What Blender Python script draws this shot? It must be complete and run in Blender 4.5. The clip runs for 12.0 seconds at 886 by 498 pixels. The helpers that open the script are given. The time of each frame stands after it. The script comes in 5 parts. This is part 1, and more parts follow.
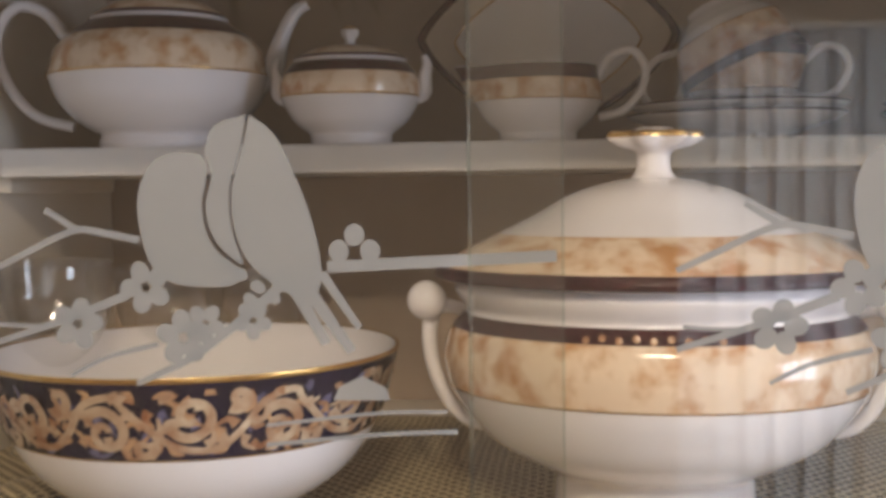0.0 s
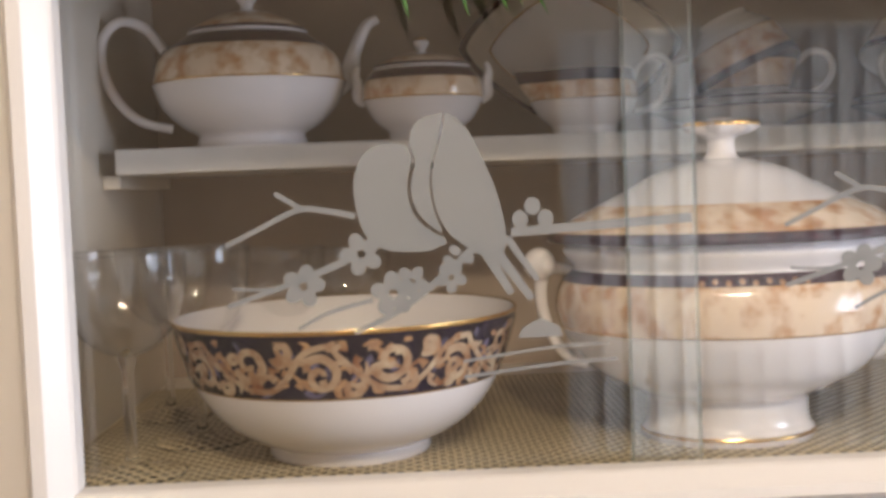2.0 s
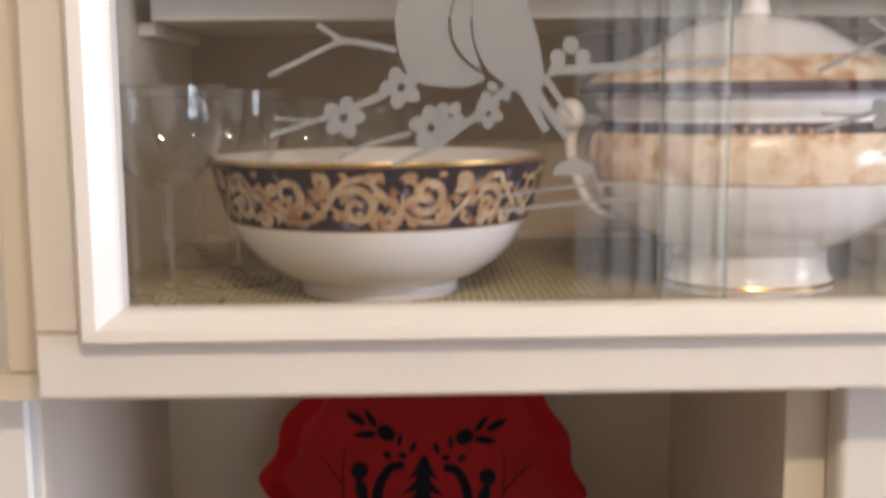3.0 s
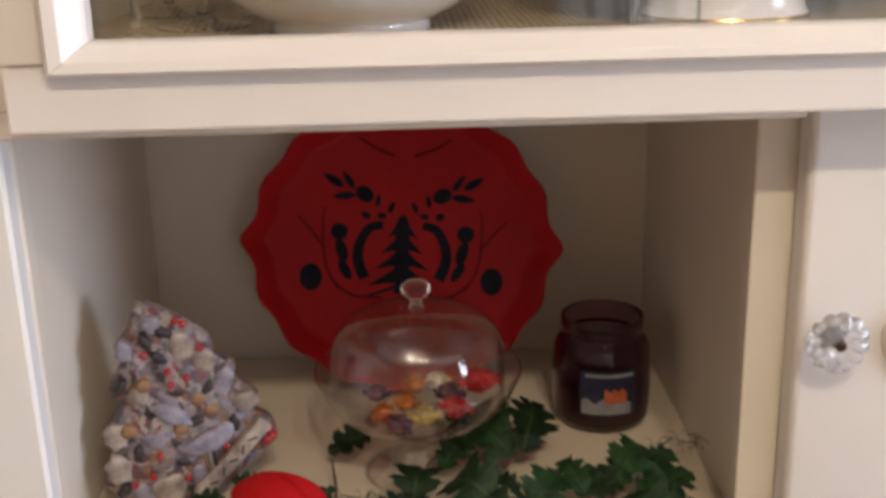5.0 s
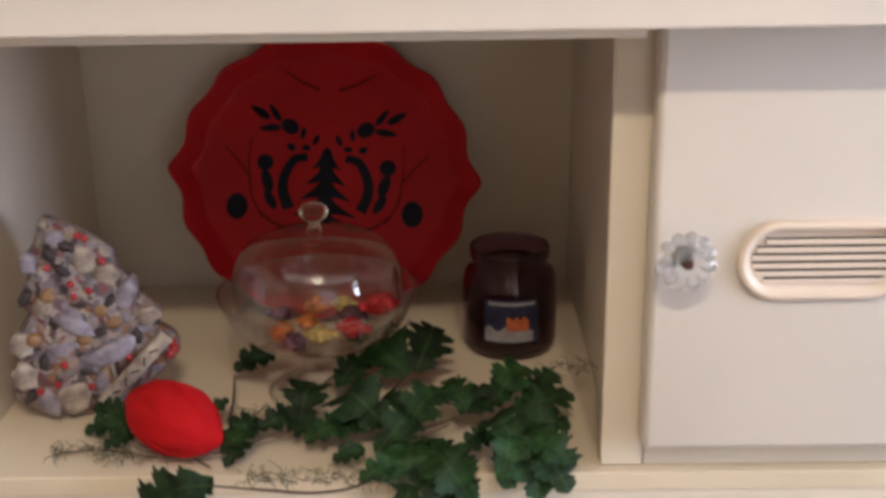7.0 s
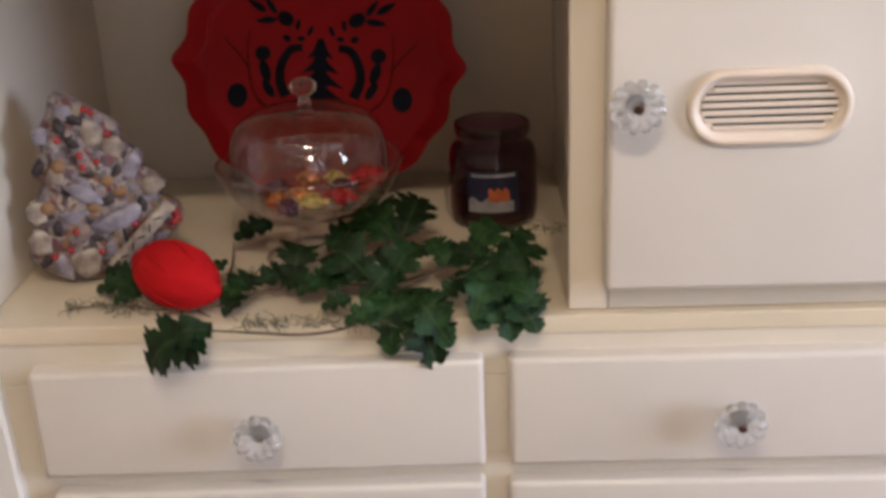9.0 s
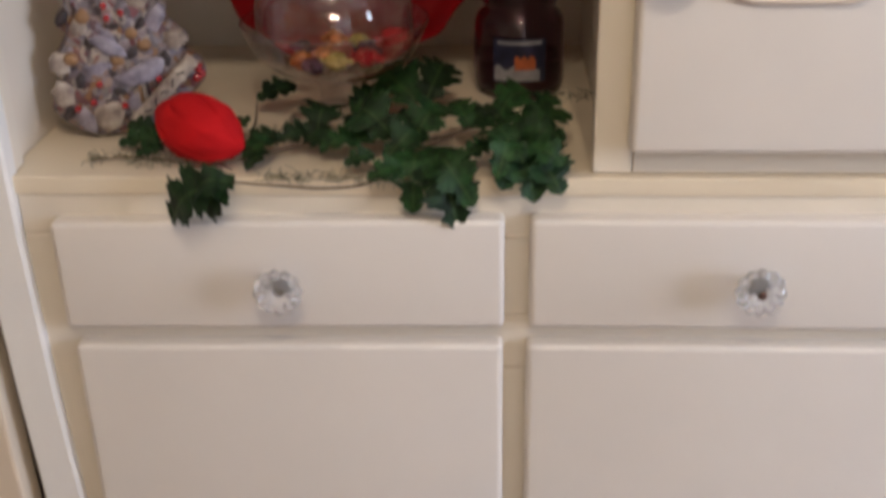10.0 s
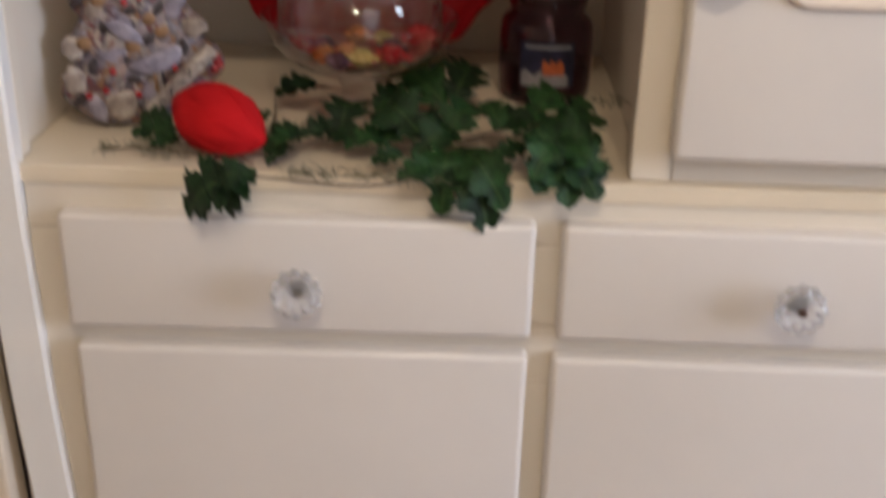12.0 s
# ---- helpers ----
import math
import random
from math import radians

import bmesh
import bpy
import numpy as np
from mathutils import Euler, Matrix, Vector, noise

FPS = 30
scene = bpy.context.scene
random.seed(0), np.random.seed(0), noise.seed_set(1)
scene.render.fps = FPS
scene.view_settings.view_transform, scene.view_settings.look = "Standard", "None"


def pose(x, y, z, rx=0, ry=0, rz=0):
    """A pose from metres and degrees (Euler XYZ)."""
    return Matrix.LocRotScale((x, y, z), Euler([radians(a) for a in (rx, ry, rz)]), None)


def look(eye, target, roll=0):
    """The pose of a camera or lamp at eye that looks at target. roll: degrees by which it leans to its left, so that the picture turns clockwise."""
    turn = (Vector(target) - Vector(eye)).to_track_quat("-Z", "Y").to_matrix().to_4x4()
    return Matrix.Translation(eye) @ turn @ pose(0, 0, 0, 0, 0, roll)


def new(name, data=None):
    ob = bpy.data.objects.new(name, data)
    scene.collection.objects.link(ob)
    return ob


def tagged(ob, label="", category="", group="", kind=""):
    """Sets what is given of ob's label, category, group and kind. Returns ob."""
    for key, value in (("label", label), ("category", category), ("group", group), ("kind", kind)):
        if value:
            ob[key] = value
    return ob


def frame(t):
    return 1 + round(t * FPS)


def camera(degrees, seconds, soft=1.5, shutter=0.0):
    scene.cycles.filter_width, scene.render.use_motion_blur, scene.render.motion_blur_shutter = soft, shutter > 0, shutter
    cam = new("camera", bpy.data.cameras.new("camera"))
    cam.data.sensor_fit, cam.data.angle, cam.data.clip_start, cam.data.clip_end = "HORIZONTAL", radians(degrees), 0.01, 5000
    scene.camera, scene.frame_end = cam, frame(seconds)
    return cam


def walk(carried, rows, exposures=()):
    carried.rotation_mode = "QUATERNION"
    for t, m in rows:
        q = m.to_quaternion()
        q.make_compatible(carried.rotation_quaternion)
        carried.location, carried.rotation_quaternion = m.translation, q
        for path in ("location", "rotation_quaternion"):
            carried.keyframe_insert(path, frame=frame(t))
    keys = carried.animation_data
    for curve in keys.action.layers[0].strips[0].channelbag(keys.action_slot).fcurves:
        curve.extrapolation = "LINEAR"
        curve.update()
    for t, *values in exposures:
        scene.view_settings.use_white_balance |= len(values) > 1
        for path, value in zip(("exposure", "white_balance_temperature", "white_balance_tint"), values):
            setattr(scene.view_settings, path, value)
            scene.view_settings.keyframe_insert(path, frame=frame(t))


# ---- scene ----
cam = camera(42.8, 12.0, soft=3.4, shutter=0.6)
PATH = [
    (0, (0.508, -0.632, 1.582), (0.279, 1.352, 1.474), -0.7),
    (0.5, (0.454, -0.672, 1.583), (0.324, 1.318, 1.438), -0.1),
    (1, (0.377, -0.724, 1.589), (0.325, 1.273, 1.492), -1.9),
    (1.5, (0.343, -0.744, 1.585), (0.35, 1.252, 1.464), -2.9),
    (2, (0.323, -0.788, 1.573), (0.375, 1.208, 1.464), -2.2),
    (2.5, (0.302, -0.819, 1.558), (0.345, 1.173, 1.388), -0.4),
    (3, (0.302, -0.81, 1.528), (0.34, 1.172, 1.258), -0.5),
    (3.5, (0.321, -0.807, 1.52), (0.307, 1.151, 1.111), -0.3),
    (5.3, (0.308, -0.822, 1.476), (0.385, 1.075, 0.848), -1.0),
    (5.5, (0.315, -0.823, 1.475), (0.399, 1.071, 0.837), -0.7),
    (6, (0.355, -0.821, 1.474), (0.397, 1.076, 0.841), 0.5),
    (6.5, (0.408, -0.837, 1.465), (0.418, 1.056, 0.82), 0.2),
    (7, (0.447, -0.867, 1.449), (0.426, 1.022, 0.792), -0.9),
    (8.8, (0.508, -0.963, 1.392), (0.414, 0.902, 0.677), -2.7),
    (9, (0.495, -0.969, 1.393), (0.419, 0.891, 0.661), -2.4),
    (9.5, (0.493, -0.975, 1.377), (0.416, 0.862, 0.588), -1.5),
    (10, (0.487, -0.987, 1.343), (0.383, 0.812, 0.476), -1.1),
    (10.5, (0.485, -0.976, 1.318), (0.398, 0.781, 0.366), -0.6),
    (11, (0.492, -0.968, 1.301), (0.418, 0.772, 0.318), -0.5),
    (11.5, (0.484, -0.966, 1.296), (0.42, 0.781, 0.325), 0.1),
    (12, (0.429, -0.956, 1.304), (0.384, 0.867, 0.481), 1.6),
]
walk(cam, [(t, look(eye, target, roll)) for t, eye, target, roll in PATH], [(0.0, 0.03), (7.0, -0.02), (9.0, -0.14), (11.0, -0.26), (12.0, -0.22)])

# ---- world and light ----
world = bpy.data.worlds.new("world")
scene.world = world
world.use_nodes = True
wn = world.node_tree
sky = wn.nodes.new("ShaderNodeTexSky")
sky.sky_type, sky.sun_disc = "NISHITA", False
sky.sun_elevation, sky.sun_rotation = radians(35), radians(150)
wn.nodes["Background"].inputs[1].default_value = 0.1
wn.links.new(sky.outputs[0], wn.nodes["Background"].inputs[0])


def lamp(name, kind, m, energy, colour, **more):
    data = bpy.data.lights.new(name, kind)
    data.energy, data.color = energy, colour
    for key, value in more.items():
        if key == "size":
            data.size = value
        elif key == "size_y":
            data.shape, data.size_y = "RECTANGLE", value
        elif key == "radius":
            data.shadow_soft_size = value
        elif key == "angle":
            data.angle = value
    ob = new(name, data)
    ob.matrix_world = m
    return ob


# daylight enters by the side window; the window opposite the cabinet has its blind closed
WIN = (0.85, 2.45, 0.2, 2.1, -3.3)
lamp("window_daylight", "AREA", look((3.36, -1.15, 1.5), (0.5, -0.4, 1.1)), 80, (0.72, 0.80, 1.0), size=1.3, size_y=1.2)
sun = lamp("sun", "SUN", look((2.5, -6, 5), (1.9, -3.3, 1.0)), 1.5, (1.0, 0.95, 0.86), angle=radians(0.5))
lamp("blind_daylight", "AREA", look((1.65, -3.46, 1.15), (1.65, 0, 1.15)), 64, (1.0, 0.96, 0.92), size=1.5, size_y=1.8)
for bx in (0.44, 0.62):
    lamp("ceiling_bulb", "POINT", pose(bx, -1.22, 2.27), 20.5, (1.0, 0.82, 0.615), radius=0.03)


# ---- materials ----
def material(name, colour, rough=0.5, metal=0.0, vary=0.0, scale=30.0, bump=0.0, bump_scale=200.0, coat=0.0, other=None, rand=0.0, spec=0.5):
    m = bpy.data.materials.new(name)
    m.use_nodes = True
    n, l = m.node_tree.nodes, m.node_tree.links
    b = n["Principled BSDF"]
    b.inputs["Base Color"].default_value = (*colour, 1)
    b.inputs["Roughness"].default_value, b.inputs["Metallic"].default_value = rough, metal
    b.inputs["Coat Weight"].default_value, b.inputs["Specular IOR Level"].default_value = coat, spec
    co = n.new("ShaderNodeTexCoord")
    if vary or other:
        t = n.new("ShaderNodeTexNoise")
        t.inputs["Scale"].default_value, t.inputs["Detail"].default_value = scale, 5
        l.new(co.outputs["Object"], t.inputs["Vector"])
        r = n.new("ShaderNodeValToRGB")
        far = other or [c * (1 - vary) for c in colour]
        r.color_ramp.elements[0].position, r.color_ramp.elements[1].position = 0.35, 0.68
        r.color_ramp.elements[0].color, r.color_ramp.elements[1].color = (*far, 1), (*colour, 1)
        l.new(t.outputs["Fac"], r.inputs[0])
        out = r.outputs[0]
        if rand:
            info, hsv, mul = n.new("ShaderNodeObjectInfo"), n.new("ShaderNodeHueSaturation"), n.new("ShaderNodeMapRange")
            mul.inputs["To Min"].default_value, mul.inputs["To Max"].default_value = 1 - rand, 1 + rand
            l.new(info.outputs["Random"], mul.inputs["Value"])
            l.new(mul.outputs[0], hsv.inputs["Value"])
            l.new(out, hsv.inputs["Color"])
            out = hsv.outputs[0]
        l.new(out, b.inputs["Base Color"])
    if bump:
        t = n.new("ShaderNodeTexNoise")
        t.inputs["Scale"].default_value, t.inputs["Detail"].default_value = bump_scale, 4
        l.new(co.outputs["Object"], t.inputs["Vector"])
        k = n.new("ShaderNodeBump")
        k.inputs["Strength"].default_value, k.inputs["Distance"].default_value = bump, 0.002
        l.new(t.outputs["Fac"], k.inputs["Height"])
        l.new(k.outputs[0], b.inputs["Normal"])
    return m


def glass(name, tint=(1, 1, 1), rough=0.0, ior=1.45):
    m = material(name, tint, rough)
    b = m.node_tree.nodes["Principled BSDF"]
    b.inputs["Transmission Weight"].default_value, b.inputs["IOR"].default_value = 1.0, ior
    return m


def sheet_glass(name, tint, gain=1.0):
    """Thin clear glass: seen through, with the gloss that its angle gives."""
    m = bpy.data.materials.new(name)
    m.use_nodes = True
    n, l = m.node_tree.nodes, m.node_tree.links
    n.remove(n["Principled BSDF"])
    tr, gl, fr, mx = n.new("ShaderNodeBsdfTransparent"), n.new("ShaderNodeBsdfGlossy"), n.new("ShaderNodeLayerWeight"), n.new("ShaderNodeMixShader")
    tr.inputs[0].default_value, gl.inputs["Roughness"].default_value = (*tint, 1), 0.01
    fr.inputs[0].default_value = 0.5
    p, k = n.new("ShaderNodeMath"), n.new("ShaderNodeMath")
    p.operation, p.inputs[1].default_value = "POWER", 3.0
    k.operation, k.inputs[1].default_value, k.inputs[2].default_value = "MULTIPLY_ADD", 0.85, 0.04 * gain
    l.new(fr.outputs["Facing"], p.inputs[0])
    l.new(p.outputs[0], k.inputs[0])
    l.new(k.outputs[0], mx.inputs[0])
    l.new(tr.outputs[0], mx.inputs[1])
    l.new(gl.outputs[0], mx.inputs[2])
    l.new(mx.outputs[0], n["Material Output"].inputs[0])
    return m


def etched(name):
    m = bpy.data.materials.new(name)
    m.use_nodes = True
    n, l = m.node_tree.nodes, m.node_tree.links
    n.remove(n["Principled BSDF"])
    tr, df, ts, a, mx = n.new("ShaderNodeBsdfTransparent"), n.new("ShaderNodeBsdfDiffuse"), n.new("ShaderNodeBsdfTranslucent"), n.new("ShaderNodeMixShader"), n.new("ShaderNodeMixShader")
    df.inputs[0].default_value, ts.inputs[0].default_value = (0.37, 0.375, 0.375, 1), (0.36, 0.365, 0.37, 1)
    a.inputs[0].default_value, mx.inputs[0].default_value = 0.3, 0.74
    l.new(df.outputs[0], a.inputs[1])
    l.new(ts.outputs[0], a.inputs[2])
    l.new(tr.outputs[0], mx.inputs[1])
    l.new(a.outputs[0], mx.inputs[2])
    l.new(mx.outputs[0], n["Material Output"].inputs[0])
    return m


PAINT = material("cream_paint", (0.735, 0.697, 0.660), 0.33, vary=0.05, scale=6, bump=0.12, bump_scale=90)
# same cream, yellower: the warm shading on stiles and rails is in the colour
PAINT_WARM_SHADE = material("cream_paint_warm_shade", (0.74, 0.675, 0.575), 0.36, vary=0.06, scale=7, bump=0.12, bump_scale=90)
PAINT_IN = material("cream_paint_inside", (0.745, 0.672, 0.575), 0.45, vary=0.08, scale=5, bump=0.12, bump_scale=80)
# cream with the lamp's warm light on the niche floor mixed into its colour
NICHE_LIT_PAINT = material("lamp_warmed_cream_paint", (0.78, 0.685, 0.535), 0.4, vary=0.08, scale=8, bump=0.12, bump_scale=80)
WHITE = material("white_gloss_paint", (0.80, 0.79, 0.77), 0.3, vary=0.04, scale=8, bump=0.1, bump_scale=80)
WALL = material("beige_wall_paint", (0.66, 0.56, 0.44), 0.6, vary=0.06, scale=4, bump=0.2, bump_scale=150)
BACKWALL = material("brown_back_board", (0.44, 0.335, 0.255), 0.55, vary=0.15, scale=9, bump=0.2, bump_scale=60)
CEIL = material("ceiling_paint", (0.8, 0.78, 0.74), 0.8, vary=0.04, scale=3, bump=0.2)
FLOOR = material("floor_boards", (0.30, 0.19, 0.10), 0.4, vary=0.4, scale=7, bump=0.2, bump_scale=40)
# near-black brown that paints the darkness of the gap beside the cabinet
DARK = material("gap_dark_brown", (0.05, 0.022, 0.014), 0.6, vary=0.5, scale=12, bump=0.2)
CHINA = material("white_china", (0.82, 0.775, 0.775), 0.12, vary=0.02, scale=10, coat=0.5)
MARBLE = material("tan_marbled_glaze", (0.78, 0.61, 0.44), 0.15, scale=62, other=(0.50, 0.25, 0.10), coat=0.5)
MARBLE.node_tree.nodes["Color Ramp"].color_ramp.elements[0].position = 0.33
MARBLE.node_tree.nodes["Color Ramp"].color_ramp.elements[1].position = 0.57
BAND = material("dark_plum_glaze", (0.052, 0.010, 0.013), 0.3, vary=0.5, scale=120, spec=0.12)
NAVY = material("navy_glaze", (0.014, 0.010, 0.034), 0.25, vary=0.5, scale=60, spec=0.15)
GOLD = material("gilt", (0.72, 0.45, 0.16), 0.22, metal=0.9, vary=0.15, scale=150)
SCROLL = material("cream_scroll_enamel", (0.55, 0.43, 0.30), 0.2, scale=70, other=(0.30, 0.15, 0.08), coat=0.4)
SCROLL_TAN = material("tan_scroll_enamel", (0.50, 0.30, 0.16), 0.2, scale=90, other=(0.24, 0.10, 0.05), coat=0.4)
SCROLL_BLUE = material("blue_grey_enamel", (0.16, 0.15, 0.26), 0.25, vary=0.5, scale=90, coat=0.4)
GLASSWARE = glass("clear_glassware")
CRYSTAL = glass("crystal", (0.98, 0.98, 0.99), 0.02, 1.5)
CRYSTAL.node_tree.nodes["Principled BSDF"].inputs["Transmission Weight"].default_value = 0.8
SHEER = sheet_glass("thin_blown_glass", (0.97, 0.97, 0.97), 2.6)
PANE = sheet_glass("pane_glass", (0.972, 0.98, 0.975), 1.45)
PANE_EDGE = glass("pane_edge", (0.80, 0.88, 0.87), 0.1)
ETCH = etched("etched_glass")
RED = material("red_enamel", (0.47, 0.007, 0.013), 0.42, vary=0.2, scale=9, spec=0.17)
RED_DARK = material("dark_red_print", (0.20, 0.004, 0.008), 0.5, vary=0.3, scale=40, spec=0.15)
INK = material("black_blue_print", (0.010, 0.010, 0.022), 0.5, vary=0.4, scale=60, spec=0.15)
RED_PAPER = material("red_crepe_wrapping", (0.47, 0.007, 0.010), 0.85, spec=0.15, vary=0.2, scale=14, bump=0.5, bump_scale=120)
LEAF = material("oak_leaf_green", (0.016, 0.052, 0.014), 0.55, spec=0.22, vary=0.65, scale=38, bump=0.5, bump_scale=24, rand=0.5)
nl_, ll_ = LEAF.node_tree.nodes, LEAF.node_tree.links
LEAF.node_tree.nodes["Noise Texture"].inputs["Scale"].default_value = 7
sep_, mid_, vein_ = nl_.new("ShaderNodeSeparateXYZ"), nl_.new("ShaderNodeMath"), nl_.new("ShaderNodeMapRange")
mid_.operation = "ABSOLUTE"
vein_.inputs["From Min"].default_value, vein_.inputs["From Max"].default_value = 0.006, 0.03
vein_.inputs["To Min"].default_value, vein_.inputs["To Max"].default_value = 0.45, 0.0
tint_ = nl_.new("ShaderNodeMix")
tint_.data_type = "RGBA"
tint_.inputs["B"].default_value = (0.05, 0.09, 0.03, 1)
ll_.new(nl_["Texture Coordinate"].outputs["Object"], sep_.inputs[0])
ll_.new(sep_.outputs[1], mid_.inputs[0])
ll_.new(mid_.outputs[0], vein_.inputs["Value"])
ll_.new(vein_.outputs[0], tint_.inputs["Factor"])
ll_.new(nl_["Hue/Saturation/Value"].outputs[0], tint_.inputs["A"])
ll_.new(tint_.outputs["Result"], nl_["Principled BSDF"].inputs["Base Color"])
TWIG = material("brown_twig", (0.13, 0.085, 0.055), 0.75, vary=0.5, scale=90, bump=0.5, bump_scale=300)
SPRIG = material("dry_green_sprig", (0.17, 0.165, 0.10), 0.7, vary=0.5, scale=90)
WAX = material("plum_wax", (0.16, 0.020, 0.034), 0.35, vary=0.25, scale=30)
JARGLASS = glass("plum_jar_glass", (0.42, 0.25, 0.34))
LABEL_BLUE = material("label_navy", (0.014, 0.016, 0.05), 0.4, vary=0.5, scale=80)
LABEL_WHITE = material("label_pale", (0.28, 0.27, 0.29), 0.4, vary=0.3, scale=90)
LABEL_ORANGE = material("label_orange", (0.48, 0.11, 0.035), 0.4, vary=0.4, scale=80)
VENT = material("vent_plastic", (0.79, 0.69, 0.60), 0.35, vary=0.06, scale=20)
SLOT = material("slot_black", (0.012, 0.010, 0.009), 0.7)
SCREW = material("dark_screw", (0.10, 0.05, 0.038), 0.4, metal=0.7, vary=0.3, scale=200)
BLIND = material("white_blind", (0.75, 0.76, 0.78), 0.6, vary=0.05, scale=5)
n_, l_ = BLIND.node_tree.nodes, BLIND.node_tree.links
through_cloth, both = n_.new("ShaderNodeBsdfTranslucent"), n_.new("ShaderNodeMixShader")
through_cloth.inputs[0].default_value, both.inputs[0].default_value = (0.7, 0.72, 0.75, 1), 0.5
l_.new(n_["Principled BSDF"].outputs[0], both.inputs[1])
l_.new(through_cloth.outputs[0], both.inputs[2])
l_.new(both.outputs[0], n_["Material Output"].inputs[0])
FOIL_RED = material("red_foil", (0.75, 0.03, 0.05), 0.16, metal=0.35, vary=0.4, scale=120, bump=0.8, bump_scale=250)
FOIL_GOLD = material("gold_foil", (0.80, 0.58, 0.18), 0.16, metal=0.35, vary=0.4, scale=120, bump=0.8, bump_scale=250)
FOIL_ORANGE = material("orange_foil", (0.72, 0.22, 0.04), 0.16, metal=0.35, vary=0.4, scale=120, bump=0.8, bump_scale=250)
FOIL_PURPLE = material("purple_foil", (0.16, 0.05, 0.10), 0.16, metal=0.35, vary=0.4, scale=120, bump=0.8, bump_scale=250)
BULB = bpy.data.materials.new("lit_bulb")
BULB.use_nodes = True
BULB.node_tree.nodes["Principled BSDF"].inputs["Emission Color"].default_value = (1, 0.85, 0.65, 1)
BULB.node_tree.nodes["Principled BSDF"].inputs["Emission Strength"].default_value = 12


def cane_material():
    """Woven cane: pale strands with small dark holes in rows, and a bump that follows them."""
    m = material("woven_cane", (0.50, 0.39, 0.21), 0.6)
    n, l = m.node_tree.nodes, m.node_tree.links
    co, sep = n.new("ShaderNodeTexCoord"), n.new("ShaderNodeSeparateXYZ")
    warp = n.new("ShaderNodeTexNoise")
    warp.inputs["Scale"].default_value = 25
    mixv = n.new("ShaderNodeVectorMath")
    mixv.operation = "MULTIPLY_ADD"
    mixv.inputs[1].default_value = (0.004, 0.004, 0)
    l.new(co.outputs["Object"], warp.inputs["Vector"])
    l.new(warp.outputs["Color"], mixv.inputs[0])
    l.new(co.outputs["Object"], mixv.inputs[2])
    l.new(mixv.outputs[0], sep.inputs[0])

    def math_node(op, a, b=None):
        k = n.new("ShaderNodeMath")
        k.operation = op
        for i, v in enumerate((a, b)):
            if v is None:
                continue
            if isinstance(v, (int, float)):
                k.inputs[i].default_value = v
            else:
                l.new(v, k.inputs[i])
        return k.outputs[0]
    w = 2 * math.pi / 0.0085
    u = math_node("ADD", sep.outputs[0], sep.outputs[1])
    v = math_node("SUBTRACT", sep.outputs[0], sep.outputs[1])
    su, sv = math_node("SINE", math_node("MULTIPLY", u, w * 0.72)), math_node("SINE", math_node("MULTIPLY", v, w * 0.72))
    hole = math_node("MULTIPLY", math_node("ADD", su, 1), math_node("ADD", sv, 1))
    r = n.new("ShaderNodeValToRGB")
    e = r.color_ramp.elements
    e[0].position, e[0].color = 0.25, (0.66, 0.54, 0.33, 1)
    e[1].position, e[1].color = 0.42, (0.055, 0.035, 0.016, 1)
    l.new(math_node("DIVIDE", hole, 4.0), r.inputs[0])
    tone = n.new("ShaderNodeTexNoise")
    tone.inputs["Scale"].default_value = 14
    l.new(co.outputs["Object"], tone.inputs["Vector"])
    hsv, rng = n.new("ShaderNodeHueSaturation"), n.new("ShaderNodeMapRange")
    rng.inputs["To Min"].default_value, rng.inputs["To Max"].default_value = 0.7, 1.25
    l.new(tone.outputs["Fac"], rng.inputs["Value"])
    l.new(rng.outputs[0], hsv.inputs["Value"])
    l.new(r.outputs[0], hsv.inputs["Color"])
    b = n["Principled BSDF"]
    l.new(hsv.outputs[0], b.inputs["Base Color"])
    k = n.new("ShaderNodeBump")
    k.invert = True
    k.inputs["Strength"].default_value, k.inputs["Distance"].default_value = 0.6, 0.002
    l.new(hole, k.inputs["Height"])
    l.new(k.outputs[0], b.inputs["Normal"])
    return m


CANE = cane_material()


